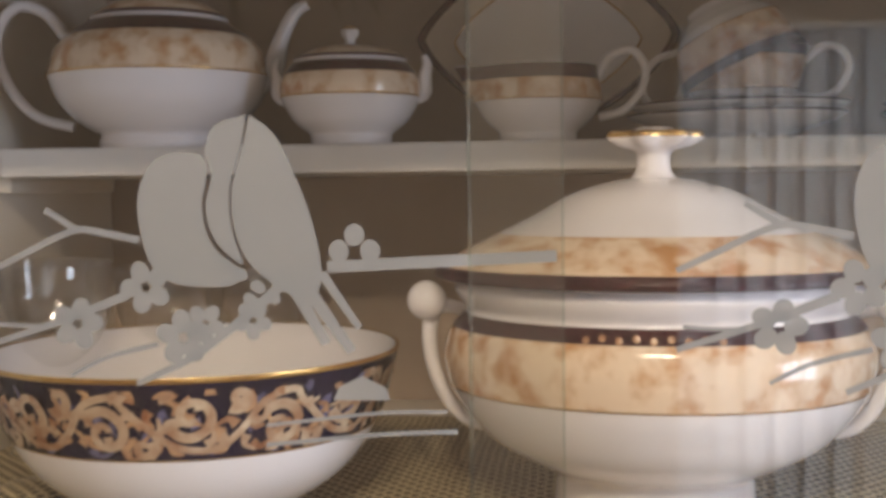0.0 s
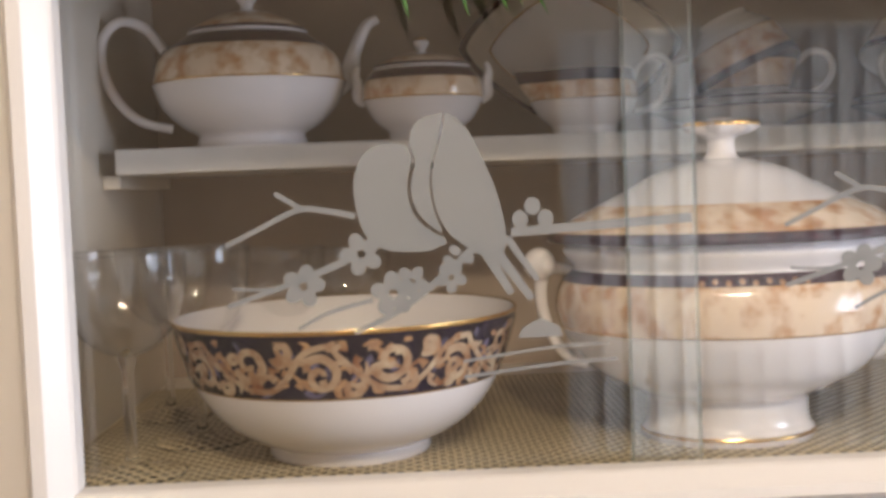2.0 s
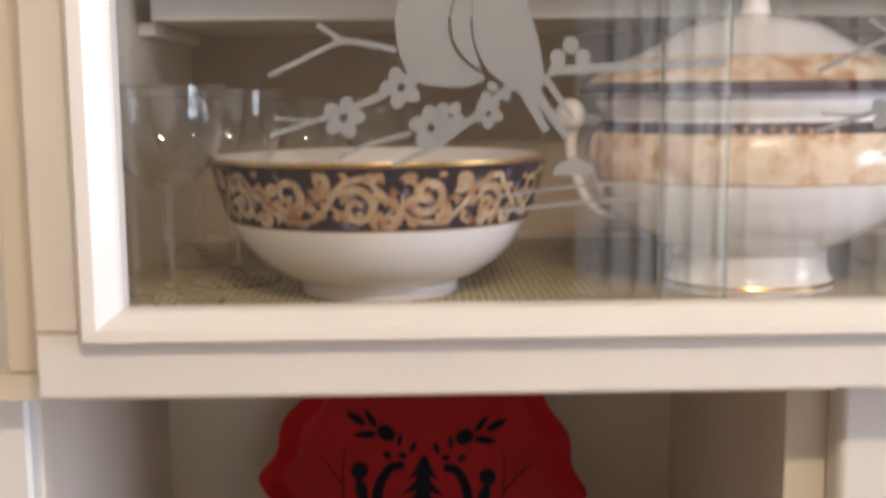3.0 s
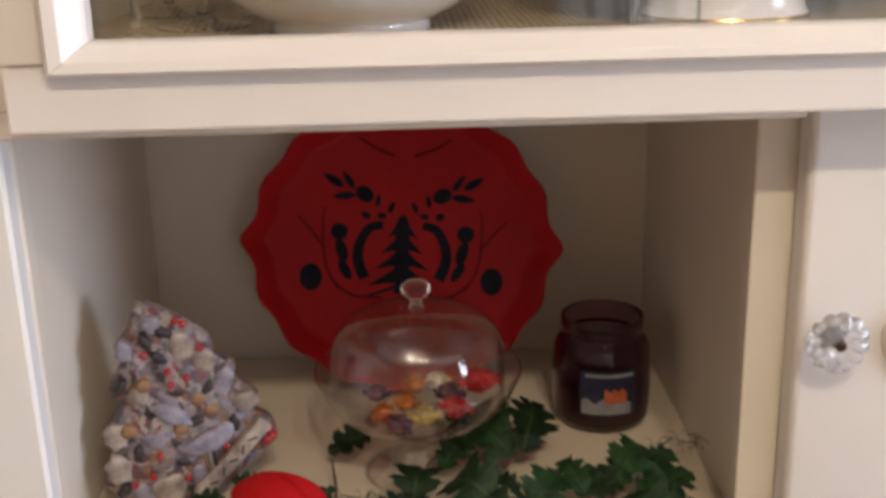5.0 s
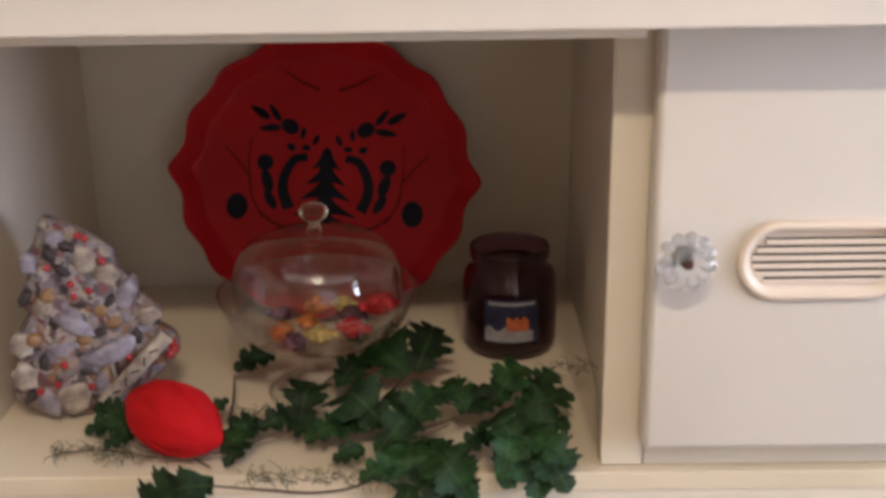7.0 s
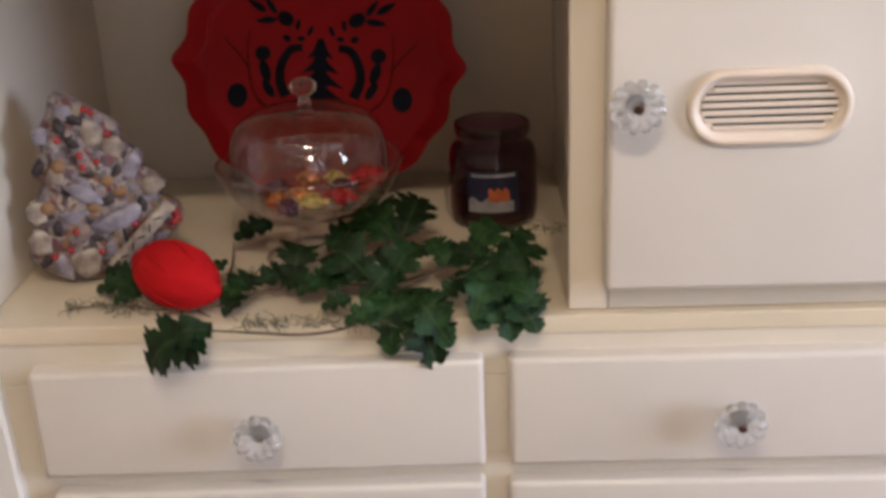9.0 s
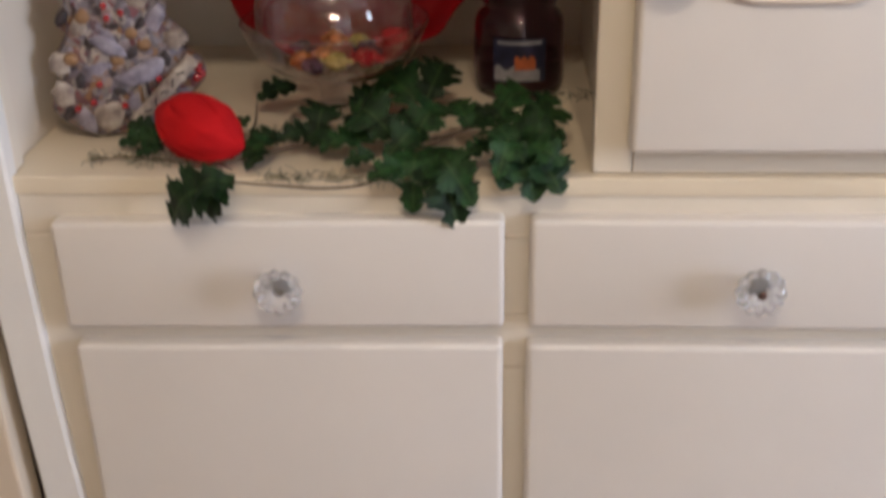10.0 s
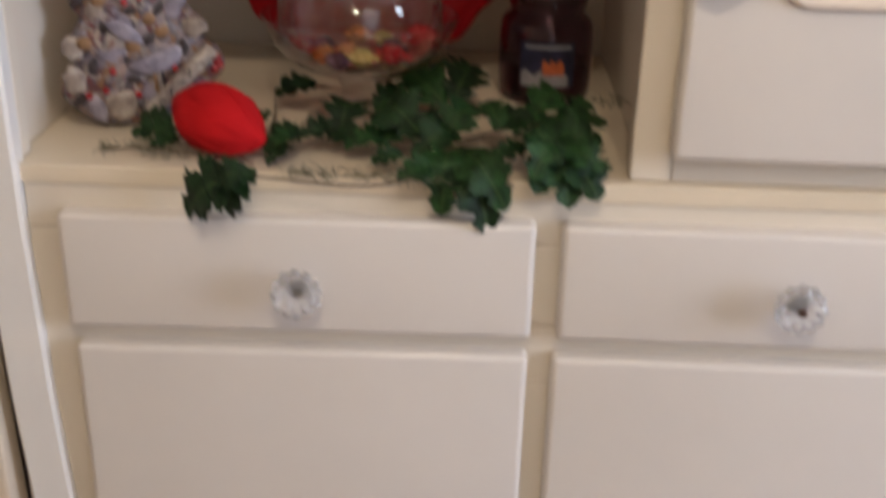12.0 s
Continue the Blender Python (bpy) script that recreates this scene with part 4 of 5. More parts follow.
def wine_glass(x, y, k=1.0):
    t = thing("wine_glass", pose(x, y, MAT_Z), "clear stemmed wine glass standing on the mat", "wine glass", "wine glasses")
    p = fine([(0.0, 0.0), (0.036, 0.0), (0.037, 0.0014), (0.030, 0.003), (0.012, 0.006), (0.0048, 0.012), (0.0040, 0.03), (0.0040, 0.070), (0.0062, 0.084), (0.0, 0.0905)], 4)
    part("stem", lathe([(r * k, z * k) for r, z, _ in p], 40), GLASSWARE, t, smooth=True, angle=180).visible_shadow = False
    p = fine([(0.0062, 0.084), (0.020, 0.090), (0.034, 0.104), (0.0415, 0.124), (0.0438, 0.146), (0.0442, 0.157)], 5)
    part("bowl", lathe([(r * k, z * k) for r, z, _ in p], 48), SHEER, t, smooth=True, angle=180)
    part("rim", lathe([((0.0442 + 0.0010 * math.cos(a)) * k, (0.157 + 0.0010 * math.sin(a)) * k) for a in (math.pi * i / 4 for i in range(9))], 48), SHEER, t, smooth=True, angle=180)


for gx, gy, k in ((0.119, 0.006, 1.0), (0.150, 0.105, 0.98), (0.205, 0.190, 0.93), (0.262, 0.225, 0.9), (0.102, 0.215, 0.95)):
    wine_glass(gx, gy, k)


def sprig_leaf(length, width):
    bm = bmesh.new()
    n = 8
    rows = []
    for i in range(n + 1):
        f = i / n
        w = width * math.sin(math.pi * min(f * 0.97 + 0.03, 1)) ** 0.8
        rows.append([bm.verts.new((s * w / 2, 0.0015 * abs(s) - 0.01 * f * f, -length * f)) for s in (-1, 0, 1)])
    for a, b in zip(rows, rows[1:]):
        for j in (0, 1):
            bm.faces.new((a[j], a[j + 1], b[j + 1], b[j]))
    return bm


GREEN = material("bright_green_blade", (0.10, 0.26, 0.05), 0.45, vary=0.35, scale=60, bump=0.2)
sp = thing("hanging_sprig", pose(0.345, -0.118, 1.85), "bright green sprig hanging from the frame of the dresser", "sprig")
part("stem", tube([(-0.05, 0.003, 0.0), (0.0, -0.004, 0.004), (0.06, 0.003, 0.0)], [0.003, 0.002], 8), TWIG, sp, smooth=True)
for lx, rot, ln in ((-0.064, -14, 0.186), (-0.052, -20, 0.180), (-0.036, -16, 0.187), (-0.040, -24, 0.194), (-0.020, -18, 0.186), (-0.026, -26, 0.200), (-0.010, -18, 0.184), (-0.002, -20, 0.178)):
    part("leaf", sprig_leaf(ln, 0.010), GREEN, sp, m=pose(lx, -0.003, 0.0, 0, rot, 0), smooth=True)


# ---- things in the niche ----
def tray():
    t = thing("tin_tray", pose(0.291, 0.336, NZ + 0.006, 73, 0, 0) @ pose(0, 0, 0, 0, 0, -3.5), "red scalloped tin tray with dark print leaning on the back", "tray")

    def outline(k, n=160):
        out = []
        for i in range(n):
            a = 2 * math.pi * i / n
            c, s = math.cos(a), math.sin(a)
            w = 1 + 0.016 * math.cos(16 * a)
            ear = 0.055 * math.exp(-((math.atan2(abs(s), abs(c))) / 0.10) ** 2)
            out.append((0.165 * k * (w + ear) * c, 0.160 + 0.159 * k * w * s))
        return out
    rings = []
    bm = bmesh.new()
    for k, h in ((0.84, 0.0), (0.88, 0.002), (0.97, 0.015), (1.0, 0.017), (1.005, 0.0185), (0.995, 0.0195), (0.965, 0.0175), (0.89, 0.0045), (0.86, 0.0025), (0.83, 0.002)):
        rings.append([bm.verts.new((x, y, h)) for x, y in outline(k)])
    n = len(rings[0])
    for a, b in zip(rings, rings[1:]):
        for i in range(n):
            bm.faces.new((a[i], a[(i + 1) % n], b[(i + 1) % n], b[i]))
    bm.faces.new(rings[0][::-1])
    bm.faces.new(rings[-1])
    bmesh.ops.recalc_face_normals(bm, faces=bm.faces)
    part("body", bm, RED, t, smooth=True, angle=50)
    z = 0.0021

    def spot(px, py):
        """The print's own place on the tray's flat bottom."""
        return px * 1.08, py * 1.17 + 0.006

    def decal(name, outlines, mat, ribbons=()):
        for o in outlines:
            for s in (-1, 1):
                b = bmesh.new()
                pts = [spot(s * px, py) for px, py in o]
                slab(pts if s > 0 else pts[::-1], 0.0003, b, z)
                part(name, b, mat, t)
        for pts, w0, w1 in ribbons:
            for s in (-1, 1):
                b = bmesh.new()
                ribbon([spot(s * px, py) for px, py in pts], w0 * 1.1, w1 * 1.1, 0.0003, b, z)
                part(name, b, mat, t)
    # central fir: stacked notched tiers
    b = bmesh.new()
    for i, (w, y) in enumerate(((0.013, 0.137), (0.018, 0.122), (0.023, 0.107), (0.029, 0.091))):
        slab([(-w, y), (-w * 0.45, y + 0.003), (w * 0.45, y + 0.003), (w, y), (w * 0.42, y + 0.012), (0.003, y + 0.021), (-0.003, y + 0.021), (-w * 0.42, y + 0.012)], 0.0003, b, z + 0.00004 * i)
    slab([(-0.006, 0.084), (0.006, 0.084), (0.006, 0.150), (0, 0.160), (-0.006, 0.150)], 0.0003, b, z + 0.0002)
    for v in b.verts:
        v.co.x, v.co.y = spot(v.co.x * 1.22, v.co.y)
    part("fir_print", b, INK, t)
    decal("curved_print", [], INK, [(((0.020, 0.149), (0.034, 0.146), (0.044, 0.130), (0.045, 0.114), (0.038, 0.098)), 0.008, 0.012), (((0.006, 0.091), (0.020, 0.086), (0.034, 0.082)), 0.004, 0.002)])
    decal("leaf_print", [oval(0.040, 0.178, 0.010, 0.0075, 14, 0.4), oval(0.060, 0.176, 0.0105, 0.0038, 14, -0.1, 0.3), oval(0.056, 0.190, 0.009, 0.0036, 14, 0.9, 0.3), oval(0.071, 0.190, 0.0105, 0.0042, 14, 0.5, 0.3), oval(0.026, 0.172, 0.0028, 0.006, 12, 0.2), oval(0.012, 0.166, 0.0028, 0.006, 12, 0.5),
                         oval(0.062, 0.124, 0.006, 0.012, 14, -0.35), oval(0.065, 0.142, 0.009, 0.008, 14), oval(0.058, 0.106, 0.005, 0.011, 14, -0.6), oval(0.038, 0.158, 0.005, 0.0035, 12, 0.4), oval(0.022, 0.158, 0.005, 0.003, 12)], INK)
    decal("ball_print", [oval(0.093, 0.098, 0.0115, 0.0130, 20)], INK)
    decal("twig_print", [], RED_DARK, [(((0.065, 0.088), (0.078, 0.110), (0.082, 0.145), (0.080, 0.165)), 0.003, 0.002), (((0.079, 0.125), (0.093, 0.142), (0.108, 0.156)), 0.003, 0.002), (((0.020, 0.080), (0.050, 0.082), (0.070, 0.095)), 0.004, 0.003), (((0.010, 0.215), (0.030, 0.222), (0.048, 0.232)), 0.004, 0.002)])


tray()


def tree_ornament():
    t = thing("tree_ornament", pose(0.102, 0.112, NZ, 0, 0, 14) @ Matrix.Scale(0.86, 4), "pale printed tree-shaped ornament with berries and a banner", "ornament")
    ring = [(-0.029, 0.226), (-0.002, 0.211), (0.032, 0.186), (0.038, 0.163), (0.057, 0.150), (0.056, 0.135), (0.079, 0.112), (0.072, 0.099), (0.0915, 0.082), (0.0915, 0.059), (0.061, 0.032), (0.011, 0.002), (-0.043, 0.0), (-0.083, 0.0285), (-0.086, 0.0475), (-0.070, 0.078), (-0.084, 0.0875), (-0.061, 0.1235), (-0.072, 0.137), (-0.0575, 0.1635), (-0.063, 0.181), (-0.047, 0.200), (-0.0395, 0.2245)]
    line = smooth_line([(x, z, 0) for x, z in ring + [ring[0]]], 3)[:-1]
    bm = bmesh.new()
    c = Vector((0, 0.09, 0))
    levels = []
    for k, d in ((0.9, 0.018), (1.0, 0.010), (1.0, -0.004), (0.93, -0.013), (0.72, -0.019), (0.45, -0.022), (0.2, -0.023)):
        row = []
        for p in line:
            q = c + (Vector((p.x, p.y, 0)) - c) * k
            bump = 0.008 * noise.noise(Vector((q.x * 55, q.y * 55, 3.1))) * (1 if d < 0.005 else 0)
            row.append(bm.verts.new((q.x, d - bump, max(q.y, 0.0))))
        levels.append(row)
    n = len(line)
    for a, b in zip(levels, levels[1:]):
        for i in range(n):
            bm.faces.new((a[i], a[(i + 1) % n], b[(i + 1) % n], b[i]))
    bm.faces.new(levels[0][::-1])
    bm.faces.new(levels[-1])
    bmesh.ops.recalc_face_normals(bm, faces=bm.faces)
    lean = pose(0, 0, 0.0, -6, 0, 0)
    for v in bm.verts:
        v.co = lean @ v.co
    low = min(v.co.z for v in bm.verts)
    for v in bm.verts:
        v.co.z -= low
    shift = Matrix.Translation((0, 0, -low)) @ lean
    part("body", bm, COLLAGE, t, smooth=True, angle=50)

    def on_front(px, pz, depth=-0.022, rz=0):
        return shift @ Matrix.Translation((px, depth, pz)) @ pose(0, 0, 0, 90, 0, 0) @ pose(0, 0, 0, 0, 0, rz)

    def pad(name, outline, mat, px, pz, rz=0, h=0.006, depth=-0.017):
        b = bmesh.new()
        if len(outline) == 14:
            outline = [(x * (1 + 0.16 * math.sin(3 * i + px * 400)), y * (1 + 0.16 * math.cos(2.3 * i + pz * 300))) for i, (x, y) in enumerate(outline)]
        rows = []
        for k, zz in ((1.0, -0.006), (1.0, h * 0.5), (0.85, h * 0.85), (0.5, h)):
            rows.append([b.verts.new((x * k, y * k, zz)) for x, y in outline])
        m_ = len(outline)
        for a_, b_ in zip(rows, rows[1:]):
            for i in range(m_):
                b.faces.new((a_[i], a_[(i + 1) % m_], b_[(i + 1) % m_], b_[i]))
        b.faces.new(rows[-1])
        b.faces.new(rows[0][::-1])
        part(name, b, mat, t, "", on_front(px, pz, depth, rz), smooth=True, angle=50)
    for px, pz, rx, ry, rz, mt in ((0.002, 0.179, 0.013, 0.016, 10, PALE), (0.025, 0.161, 0.014, 0.012, -20, PALE), (-0.041, 0.133, 0.012, 0.011, 30, PALE), (0.063, 0.111, 0.014, 0.011, 10, PALE), (-0.070, 0.091, 0.013, 0.014, 0, PALE), (-0.054, 0.180, 0.009, 0.011, 0, LILAC), (-0.023, 0.027, 0.019, 0.020, 0, PALE), (-0.071, 0.055, 0.013, 0.016, 10, PALE), (-0.048, 0.023, 0.010, 0.017, 20, LILAC), (0.042, 0.136, 0.011, 0.017, -25, LILAC), (-0.027, 0.084, 0.017, 0.011, 10, LILAC), (-0.011, 0.120, 0.014, 0.008, -30, LILAC), (-0.025, 0.205, 0.011, 0.009, -30, LILAC), (0.011, 0.040, 0.012, 0.011, 0, LILAC)):
        pad("pale_boss", oval(0, 0, rx, ry, 14), mt, px, pz, rz, 0.006)
    pad("fan_shape", [(-0.032, 0.000)] + [(0.032 * math.cos(a), 0.020 * math.sin(a)) for a in (math.pi + math.pi * i / 10 for i in range(1, 11))] + [(0.024, 0.006), (-0.008, 0.004)], LILAC, 0.017, 0.081, 16, 0.011, -0.020)
    pad("upper_fan", [(0.024, 0.003)] + [(0.024 * math.cos(a), 0.013 * math.sin(a)) for a in (math.pi * i / 8 for i in range(1, 9))] + [(0.0, -0.007)], LILAC, -0.015, 0.105, -32, 0.010, -0.020)
    for px, pz in ((0.014, 0.122), (-0.038, 0.143), (-0.057, 0.096), (-0.005, 0.092), (0.027, 0.108)):
        pad("tan_boss", oval(0, 0, 0.009, 0.008, 12), TAN_PRINT, px, pz, 0, 0.009)
    for px, pz in ((-0.035, 0.175), (-0.013, 0.155), (0.005, 0.146), (-0.001, 0.207), (0.006, 0.204), (-0.029, 0.065), (0.039, 0.067), (-0.011, 0.141), (-0.003, 0.038), (-0.057, 0.038), (-0.038, 0.044), (0.022, 0.177)):
        part("berry", lathe([(0.0042 * math.sin(a), -0.0042 * math.cos(a)) for a in (math.pi * i / 8 for i in range(9))], 12), BERRY, t, "", on_front(px, pz, -0.024), smooth=True, angle=180)
    for px, pz in ((0.085, 0.075), (0.088, 0.067), (0.083, 0.063)):
        part("berry", lathe([(0.0062 * math.sin(a), -0.0062 * math.cos(a)) for a in (math.pi * i / 8 for i in range(9))], 12), BERRY, t, "", on_front(px, pz, -0.012), smooth=True, angle=180)
    for px, pz in ((-0.020, 0.169), (-0.061, 0.143), (-0.034, 0.112), (-0.050, 0.070), (-0.005, 0.131), (0.011, 0.097), (0.050, 0.089), (-0.007, 0.055), (0.022, 0.032), (-0.068, 0.032), (-0.032, 0.188), (0.025, 0.131), (-0.014, 0.196), (-0.011, 0.074)):
        pad("dark_sprig", oval(0, 0, 0.010, 0.0055, 14), DARK_PRINT, px, pz, px * 2000, 0.007)
    for k in (0, 1, 2):
        pad("stripe", [(-0.0020, -0.012), (0.0020, -0.012), (0.0020, 0.012), (-0.0020, 0.012)], (TAN_PRINT, PALE, DARK_PRINT)[k], 0.017 + k * 0.0045, 0.052 + k * 0.002, 6, 0.009, -0.019)
    pad("banner", [(-0.052, -0.0085), (0.052, -0.0085), (0.052, 0.0085), (-0.052, 0.0085)], PALE, 0.044, 0.052, 44, 0.008, -0.024)
    for i in range(5):
        w = 0.0050
        pad("banner_mark", [(-w, -0.0009), (w, -0.0009), (w, 0.0009), (-w, 0.0009)], INK, 0.044 + (i - 2) * 0.0150 * math.cos(radians(44)), 0.052 + (i - 2) * 0.0150 * math.sin(radians(44)), 44 + (40 if i % 2 else -30), 0.0006, -0.0322)


tree_ornament()


def cake_stand(x, y):
    t = thing("glass_cake_stand", pose(x, y, NZ), "clear glass footed dish with a glass dome", "cake stand")
    part("foot", lathe(fine([(0.0, 0.0), (0.050, 0.0), (0.052, 0.002), (0.046, 0.005), (0.026, 0.014), (0.018, 0.030), (0.024, 0.046), (0.0, 0.052)], 3), 48), SHEER, t, "clear glass foot", smooth=True, angle=180)
    part("dish", lathe(fine([(0.024, 0.047), (0.055, 0.055), (0.080, 0.072), (0.0945, 0.098), (0.097, 0.107)], 5), 64), SHEER, t, smooth=True, angle=180)
    part("dish_rim", lathe([(0.097 + 0.0013 * math.cos(a), 0.107 + 0.0013 * math.sin(a)) for a in (math.pi * i / 4 for i in range(9))], 64), SHEER, t, smooth=True, angle=180)
    dome = part("dome", lathe(fine([(0.0812, 0.074), (0.0815, 0.110), (0.0795, 0.130), (0.070, 0.149), (0.050, 0.160), (0.025, 0.1652), (0.006, 0.1665), (0.0, 0.1665)], 5), 64), SHEER, t, "clear glass dome", smooth=True, angle=180)
    part("dome_knob", lathe(fine([(0.0, 0.1667), (0.0075, 0.1667), (0.0055, 0.171), (0.0065, 0.175), (0.0135, 0.182), (0.0135, 0.188), (0.008, 0.1925), (0.0, 0.1935)], 3), 28), GLASSWARE, dome, smooth=True, angle=180)


CSX, CSY = 0.313, 0.160
cake_stand(CSX, CSY)


def candy(x, y, z, mat, rz, s=1.0, word="gold"):
    t = thing("wrapped_sweet", pose(x, y, z, random.uniform(-15, 15), random.uniform(-15, 15), rz), word + " foil wrapped sweet in the glass dish", "sweet", "sweets in the dish")
    bm = bmesh.new()
    bmesh.ops.create_icosphere(bm, subdivisions=3, radius=0.0132 * s)
    for v in bm.verts:
        v.co *= 1 + 0.30 * noise.noise(v.co * 190 + Vector((x * 90, 0, 0))) + 0.10 * noise.noise(v.co * 520)
        v.co.z *= 0.80
    part("body", bm, mat, t)
    for sgn in (-1, 1):
        b = bmesh.new()
        c = b.verts.new((sgn * 0.009 * s, 0, 0))
        rim = [b.verts.new((sgn * (0.017 + 0.002 * (i % 2)) * s, 0.008 * s * (i / 4 - 1), 0.003 * s * (1 if i % 2 else -1))) for i in range(9)]
        for i in range(8):
            b.faces.new((c, rim[i], rim[i + 1]))
        part("twist", b, mat, t)


for cx, cy, cz, mt, rz, s, wd in ((0.004, -0.028, 0.066, FOIL_GOLD, 30, 1.05, "gold"), (-0.034, -0.020, 0.066, FOIL_ORANGE, 80, 1.0, "orange"), (0.034, -0.012, 0.066, FOIL_RED, 10, 1.1, "red"), (0.060, 0.020, 0.078, FOIL_RED, 0, 1.25, "red"), (-0.012, 0.008, 0.064, FOIL_ORANGE, 140, 0.9, "orange"), (-0.004, 0.018, 0.078, FOIL_ORANGE, 60, 1.0, "orange"), (0.030, 0.024, 0.064, FOIL_PURPLE, 20, 1.0, "purple"), (-0.018, -0.045, 0.066, FOIL_PURPLE, 110, 1.0, "purple"), (0.020, 0.050, 0.066, FOIL_GOLD, 50, 0.9, "gold"), (-0.040, 0.026, 0.066, FOIL_PURPLE, 170, 0.9, "purple")):
    candy(CSX + cx, CSY + cy, NZ + cz + 0.004, mt, rz, s * 0.86, wd)


def jar_candle(x, y):
    t = thing("jar_candle", pose(x, y, NZ), "dark plum candle in a glass jar with a printed label", "candle")
    part("jar", lathe(fine([(0.0, 0.0), (0.042, 0.0), (0.0485, 0.006), (0.0505, 0.020), (0.0505, 0.070), (0.0475, 0.086), (0.0405, 0.094), (0.0400, 0.098), (0.0425, 0.104), (0.0425, 0.113), (0.0410, 0.1145), (0.0390, 0.113), (0.0375, 0.096), (0.0440, 0.085), (0.0472, 0.070), (0.0472, 0.020), (0.0440, 0.007), (0.0, 0.0055)], 3), 56), JARGLASS, t, smooth=True, angle=180)
    part("wax", lathe(fine([(0.0, 0.0062), (0.0430, 0.0075), (0.0465, 0.020), (0.0465, 0.036), (0.0462, 0.040), (0.0440, 0.0405), (0.036, 0.0385), (0.0, 0.038)], 2), 44), WAX, t, "dark plum wax", smooth=True, angle=60)
    part("wick", tube([(0, 0, 0.037), (0.001, 0, 0.043), (0.003, 0, 0.048)], [0.001], 6), SLOT, t)

    def wrap(name, a0, a1, z0, z1, mat, r, wavy=0.0):
        b = bmesh.new()
        n = 16
        rows = []
        for k in range(n + 1):
            a = radians(-90 + a0 + (a1 - a0) * k / n)
            zt = z1 + wavy * math.sin(k * 1.1)
            rows.append([b.verts.new((rr * math.cos(a), rr * math.sin(a), z)) for rr, z in ((r, z0), (r, zt), (r + 0.0003, zt), (r + 0.0003, z0))])
        for p, q in zip(rows, rows[1:]):
            for i in range(4):
                b.faces.new((p[i], q[i], q[(i + 1) % 4], p[(i + 1) % 4]))
        bmesh.ops.recalc_face_normals(b, faces=b.faces)
        return part(name, b, mat, t, smooth=True)
    wrap("label", -34, 34, 0.022, 0.070, LABEL_BLUE, 0.0507)
    wrap("label_snow", -32, 26, 0.0235, 0.038, LABEL_WHITE, 0.0511, 0.003)
    wrap("label_shape", -6, 20, 0.036, 0.050, LABEL_ORANGE, 0.0515, 0.002)
    wrap("label_bar", -28, 28, 0.0640, 0.0672, LABEL_WHITE, 0.0511)


jar_candle(0.505, 0.264)


def red_ornament():
    t = thing("red_ornament", pose(0.195, 0.032, NZ + 0.033, 0, 14, -24) @ Matrix.Scale(0.88, 4), "red crepe wrapped lemon-shaped ornament lying on the twigs", "ornament")
    prof = [(0.0, -0.058), (0.007, -0.0555), (0.018, -0.046), (0.029, -0.032), (0.0355, -0.012), (0.0365, 0.006), (0.033, 0.024), (0.024, 0.040), (0.013, 0.050), (0.0065, 0.056), (0.0, 0.0585)]
    bm = lathe(fine([(r, z) for r, z in prof], 4), 40, wave=lambda a, r, z: 1 + 0.022 * math.cos(9 * a + 40 * z) + 0.028 * math.sin(3 * a + z * 60) + 0.012 * math.cos(15 * a - 25 * z))
    bmesh.ops.rotate(bm, cent=(0, 0, 0), matrix=Matrix.Rotation(radians(90), 3, "Y"), verts=bm.verts)
    part("body", bm, RED_PAPER, t, smooth=True, angle=60)
    # creases where the wrapping is folded over, running from end to end
    for k in range(7):
        pts = []
        for r, z in prof[1:-1]:
            a = k * 0.9 + z * 9
            pts.append((z, -(r * 1.03) * math.sin(a), (r * 1.03) * math.cos(a)))
        part("crease", tube(pts, [0.0003, 0.0007, 0.0007, 0.0003], 6, 1, 4), RED_PAPER, t, smooth=True)


red_ornament()


def oak_leaf(size, seed, curl=0.3):
    """A lobed, toothed leaf, folded a little along its midrib; stalk at the origin, tip along x."""
    rnd = random.Random(seed)
    bm = bmesh.new()
    n = 72
    rows = []
    for i in range(n + 1):
        f = i / n
        env = 0.37 * math.sin(math.pi * f ** 0.9) ** 0.62 + 0.012
        lobe = abs(math.sin(math.pi * 3.5 * f + 0.35 + 0.15 * (seed % 3))) ** 0.55
        lobes = 0.34 + 0.66 * lobe
        tooth = 1 + 0.10 * math.sin(2 * math.pi * 12 * f + seed)
        row = []
        for s in (-1, -0.5, 0, 0.5, 1):
            w = env * (lobes * tooth if abs(s) == 1 else lobes * 0.8) * s * (1 + 0.06 * rnd.uniform(-1, 1))
            x = f + (0.09 * lobe - 0.07) * abs(s) * (1 - f * f)
            z = 0.22 * abs(w) + curl * (math.sin(math.pi * f) - 0.4 * f) + 0.03 * math.sin(9 * f + 3 * s + seed)
            row.append(bm.verts.new((x * size, w * size, z * size)))
        rows.append(row)
    for a, b in zip(rows, rows[1:]):
        for j in range(4):
            bm.faces.new((a[j], b[j], b[j + 1], a[j + 1]))
    return bm


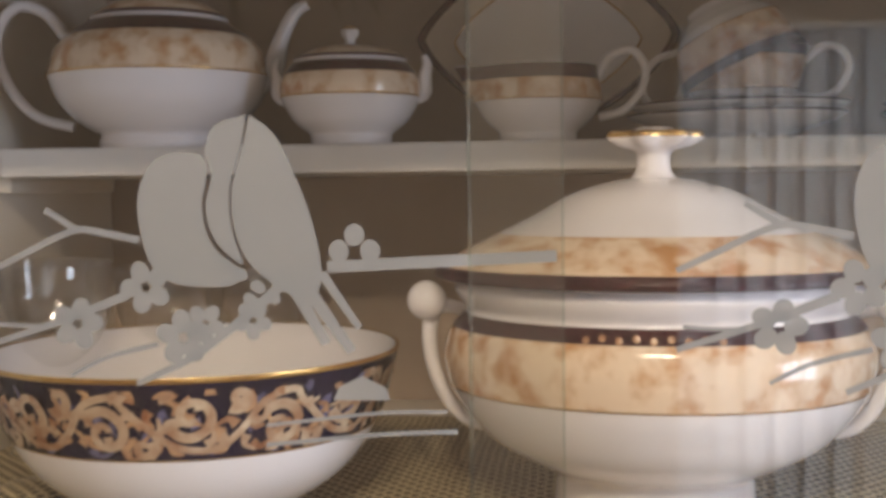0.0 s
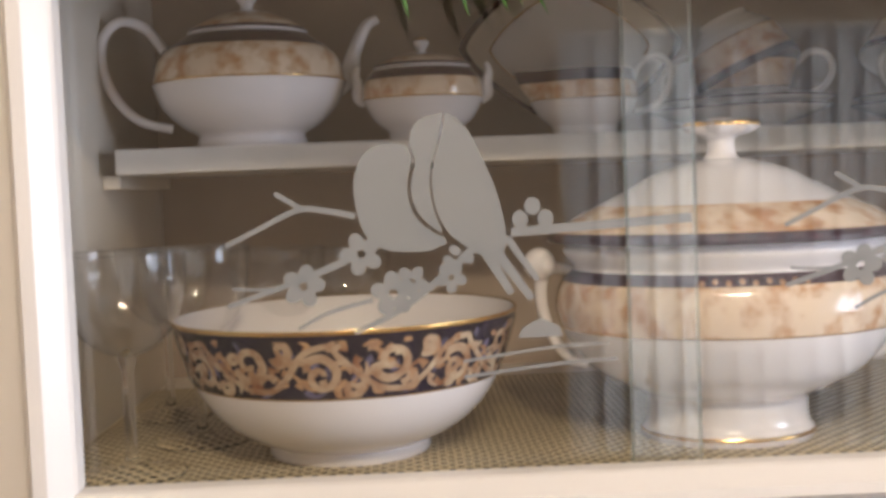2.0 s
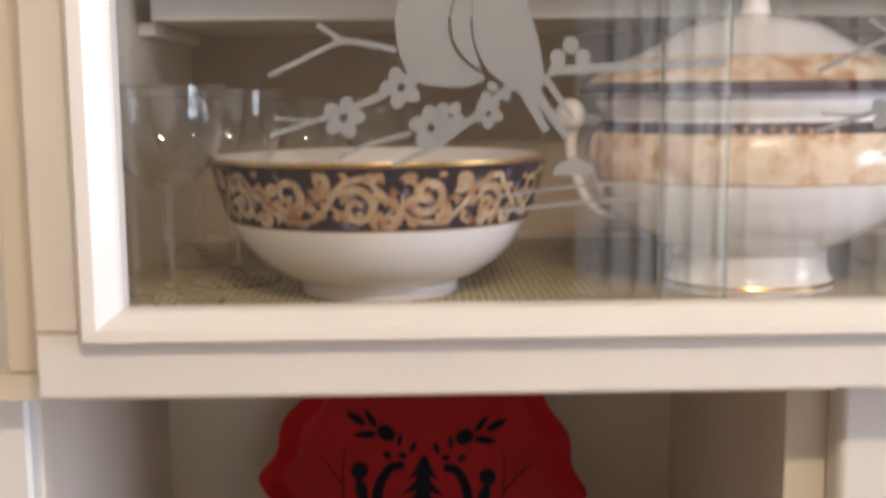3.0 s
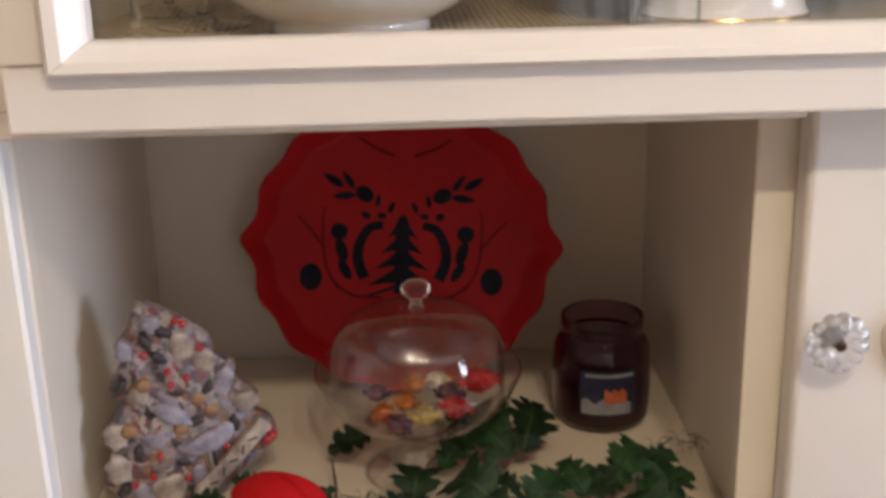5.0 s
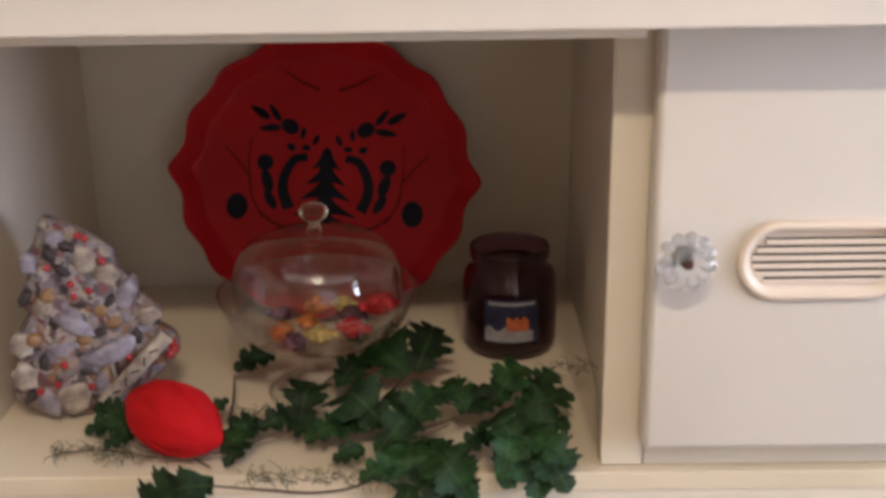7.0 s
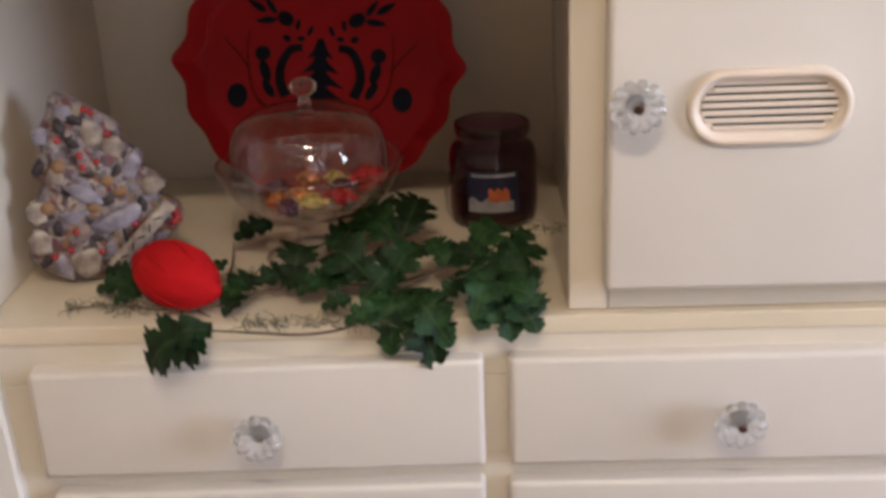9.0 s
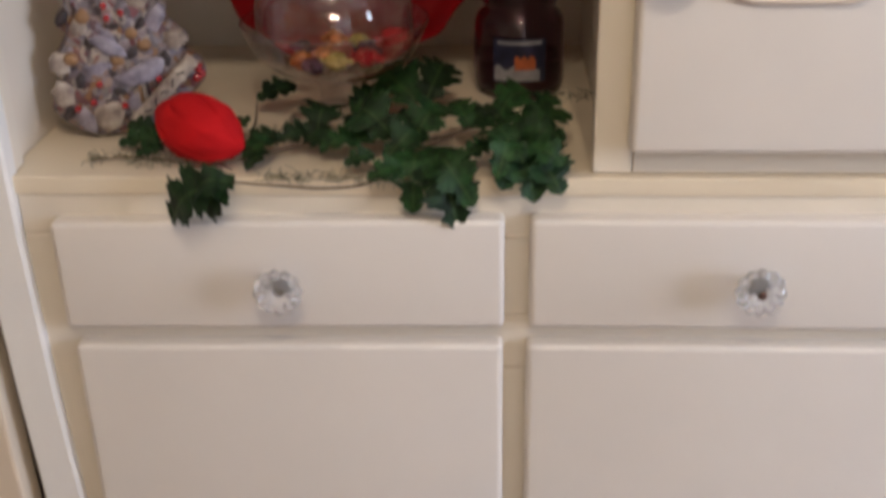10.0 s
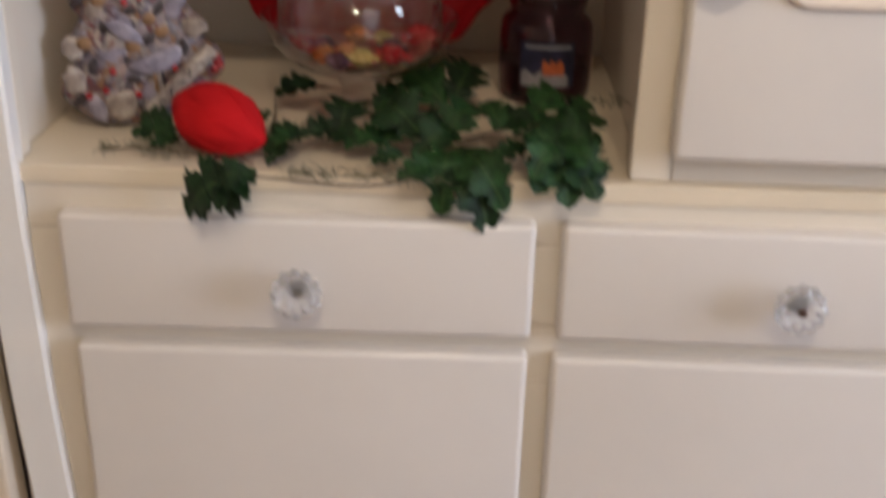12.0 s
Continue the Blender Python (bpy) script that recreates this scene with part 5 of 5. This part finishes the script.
def greenery():
    t = thing("leaf_garland", pose(0, 0, NZ), "dark green oak leaf garland with bare twigs", "garland")
    rnd = random.Random(11)
    leaf_meshes = []
    for k in range(6):
        leaf_meshes.append(mesh(oak_leaf(1.0, k, 0.08 + 0.06 * k), "leaf", LEAF, True, 180))
    # stalk end and tip of each leaf
    leaves = {
        "behind": [(0.264, 0.180, 0.030, 0.222, 0.156, 0.022), (0.398, 0.130, 0.026, 0.340, 0.198, 0.050), (0.408, 0.131, 0.030, 0.426, 0.202, 0.055), (0.331, 0.125, 0.018, 0.364, 0.163, 0.032), (0.303, 0.054, 0.012, 0.314, 0.115, 0.035), (0.402, 0.025, 0.020, 0.438, 0.067, 0.050), (0.449, 0.051, 0.026, 0.480, 0.076, 0.045), (0.216, 0.074, 0.012, 0.236, 0.080, 0.030), (0.205, 0.093, 0.012, 0.189, 0.099, 0.030)],
        "middle": [(0.298, 0.067, 0.014, 0.266, 0.038, 0.020), (0.272, 0.052, 0.014, 0.233, 0.031, 0.012), (0.385, 0.031, 0.022, 0.330, 0.092, 0.030), (0.379, 0.056, 0.026, 0.338, 0.020, 0.020), (0.367, 0.006, 0.016, 0.337, -0.007, 0.012), (0.396, -0.015, 0.014, 0.362, -0.035, 0.008), (0.351, 0.040, 0.018, 0.310, 0.020, 0.016), (0.374, 0.034, 0.020, 0.349, 0.054, 0.030), (0.406, 0.050, 0.024, 0.377, 0.002, 0.016), (0.477, 0.018, 0.024, 0.449, -0.004, 0.018), (0.329, 0.040, 0.014, 0.290, 0.044, 0.018), (0.264, 0.026, 0.012, 0.244, -0.006, 0.006), (0.269, 0.038, 0.014, 0.238, 0.007, 0.012), (0.399, 0.065, 0.024, 0.376, 0.085, 0.030)],
        "right": [(0.481, 0.057, 0.030, 0.528, 0.098, 0.050), (0.499, 0.036, 0.032, 0.558, 0.075, 0.036), (0.495, 0.020, 0.034, 0.551, 0.018, 0.030), (0.489, 0.065, 0.030, 0.506, 0.103, 0.050), (0.515, 0.079, 0.032, 0.548, 0.103, 0.040), (0.476, 0.024, 0.032, 0.506, -0.034, 0.030), (0.489, -0.006, 0.034, 0.484, -0.053, 0.020), (0.461, 0.051, 0.028, 0.495, 0.064, 0.040), (0.505, -0.003, 0.032, 0.546, -0.030, 0.020), (0.455, 0.050, 0.030, 0.436, 0.090, 0.045)],
        "hanging": [(0.417, 0.015, 0.020, 0.448, -0.034, -0.040), (0.408, 0.021, 0.020, 0.404, -0.034, -0.023), (0.425, 0.004, 0.020, 0.461, -0.034, -0.016), (0.506, 0.016, 0.032, 0.542, -0.034, -0.006), (0.501, 0.011, 0.032, 0.486, -0.034, -0.002), (0.495, 0.015, 0.034, 0.518, -0.034, -0.014), (0.237, -0.032, 0.008, 0.172, -0.034, -0.033), (0.239, -0.025, 0.008, 0.213, -0.034, -0.036), (0.241, -0.040, 0.008, 0.197, -0.034, -0.010)],
        "left": [(0.145, 0.069, 0.010, 0.102, 0.055, 0.010), (0.138, 0.082, 0.012, 0.104, 0.086, 0.020), (0.153, 0.048, 0.008, 0.127, 0.032, 0.006), (0.166, 0.111, 0.012, 0.139, 0.106, 0.026)],
    }
    i = 0
    for where, rows in leaves.items():
        for bx, by, bz, tx, ty, tz in rows:
            base, tip = Vector((bx, by, bz)), Vector((tx, ty, tz))
            ahead = (tip - base).normalized()
            face = Vector((rnd.uniform(-0.35, 0.35), -0.75 if where == "hanging" else -0.5, 0.8))
            side = face.cross(ahead).normalized()
            turn = Matrix((ahead, side, ahead.cross(side))).transposed().to_4x4()
            o = new("leaf", leaf_meshes[i % 6])
            o.parent = t
            o.matrix_basis = Matrix.Translation(base) @ turn @ Matrix.Scale((tip - base).length * (0.98 if where == "hanging" else 0.93), 4)
            i += 1
    main = [[(0.087, 0.023, 0.004), (0.131, 0.026, 0.006), (0.186, 0.008, 0.008), (0.240, 0.011, 0.010), (0.285, 0.037, 0.014), (0.341, 0.034, 0.018), (0.407, 0.027, 0.022), (0.461, 0.051, 0.028), (0.501, 0.078, 0.034), (0.551, 0.137, 0.036)],
            [(0.075, 0.132, 0.006), (0.120, 0.083, 0.006), (0.184, 0.037, 0.006), (0.233, -0.006, 0.006)],
            [(0.239, -0.035, 0.005), (0.287, -0.041, 0.004), (0.329, -0.046, 0.004), (0.369, -0.033, 0.005), (0.408, 0.005, 0.014)],
            [(0.318, 0.127, 0.020), (0.333, 0.149, 0.024), (0.344, 0.168, 0.026)],
            [(0.363, 0.034, 0.020), (0.383, 0.092, 0.026), (0.404, 0.131, 0.030)],
            [(0.234, 0.066, 0.010), (0.235, 0.096, 0.016), (0.229, 0.140, 0.024)],
            [(0.377, -0.002, 0.012), (0.408, 0.011, 0.020), (0.440, 0.029, 0.026)],
            [(0.450, 0.069, 0.030), (0.449, 0.090, 0.036), (0.449, 0.099, 0.042)]]
    for pts in main:
        part("twig", tube(pts, [0.0008, 0.0014, 0.0013, 0.0007], 7, 1, 6), TWIG, t, smooth=True)
    # fine dry sprigs
    bm = bmesh.new()
    for cx, cy, cz, n, spread in ((0.13, 0.028, 0.005, 60, 0.05), (0.33, -0.020, 0.004, 130, 0.07), (0.555, 0.130, 0.034, 30, 0.025), (0.25, 0.085, 0.01, 40, 0.03), (0.17, 0.012, 0.006, 40, 0.05)):
        for _ in range(n):
            x, y = cx + rnd.uniform(-spread, spread), cy + rnd.uniform(-0.012, 0.012)
            a = rnd.uniform(-2.6, -0.4) if rnd.random() < 0.7 else rnd.uniform(0.3, 2.8)
            ln = rnd.uniform(0.006, 0.02)
            tube([(x, y, cz), (x + ln * 0.5 * math.cos(a), y + ln * 0.5 * math.sin(a), cz + rnd.uniform(-0.001, 0.006)), (x + ln * math.cos(a + 0.3), y + ln * math.sin(a + 0.3), max(cz + rnd.uniform(-0.004, 0.006), 0.001))], [0.0005, 0.0003], 4, 1, 2, bm)
    tagged(part("dry_sprig", bm, SPRIG, t), kind="stuff")


greenery()
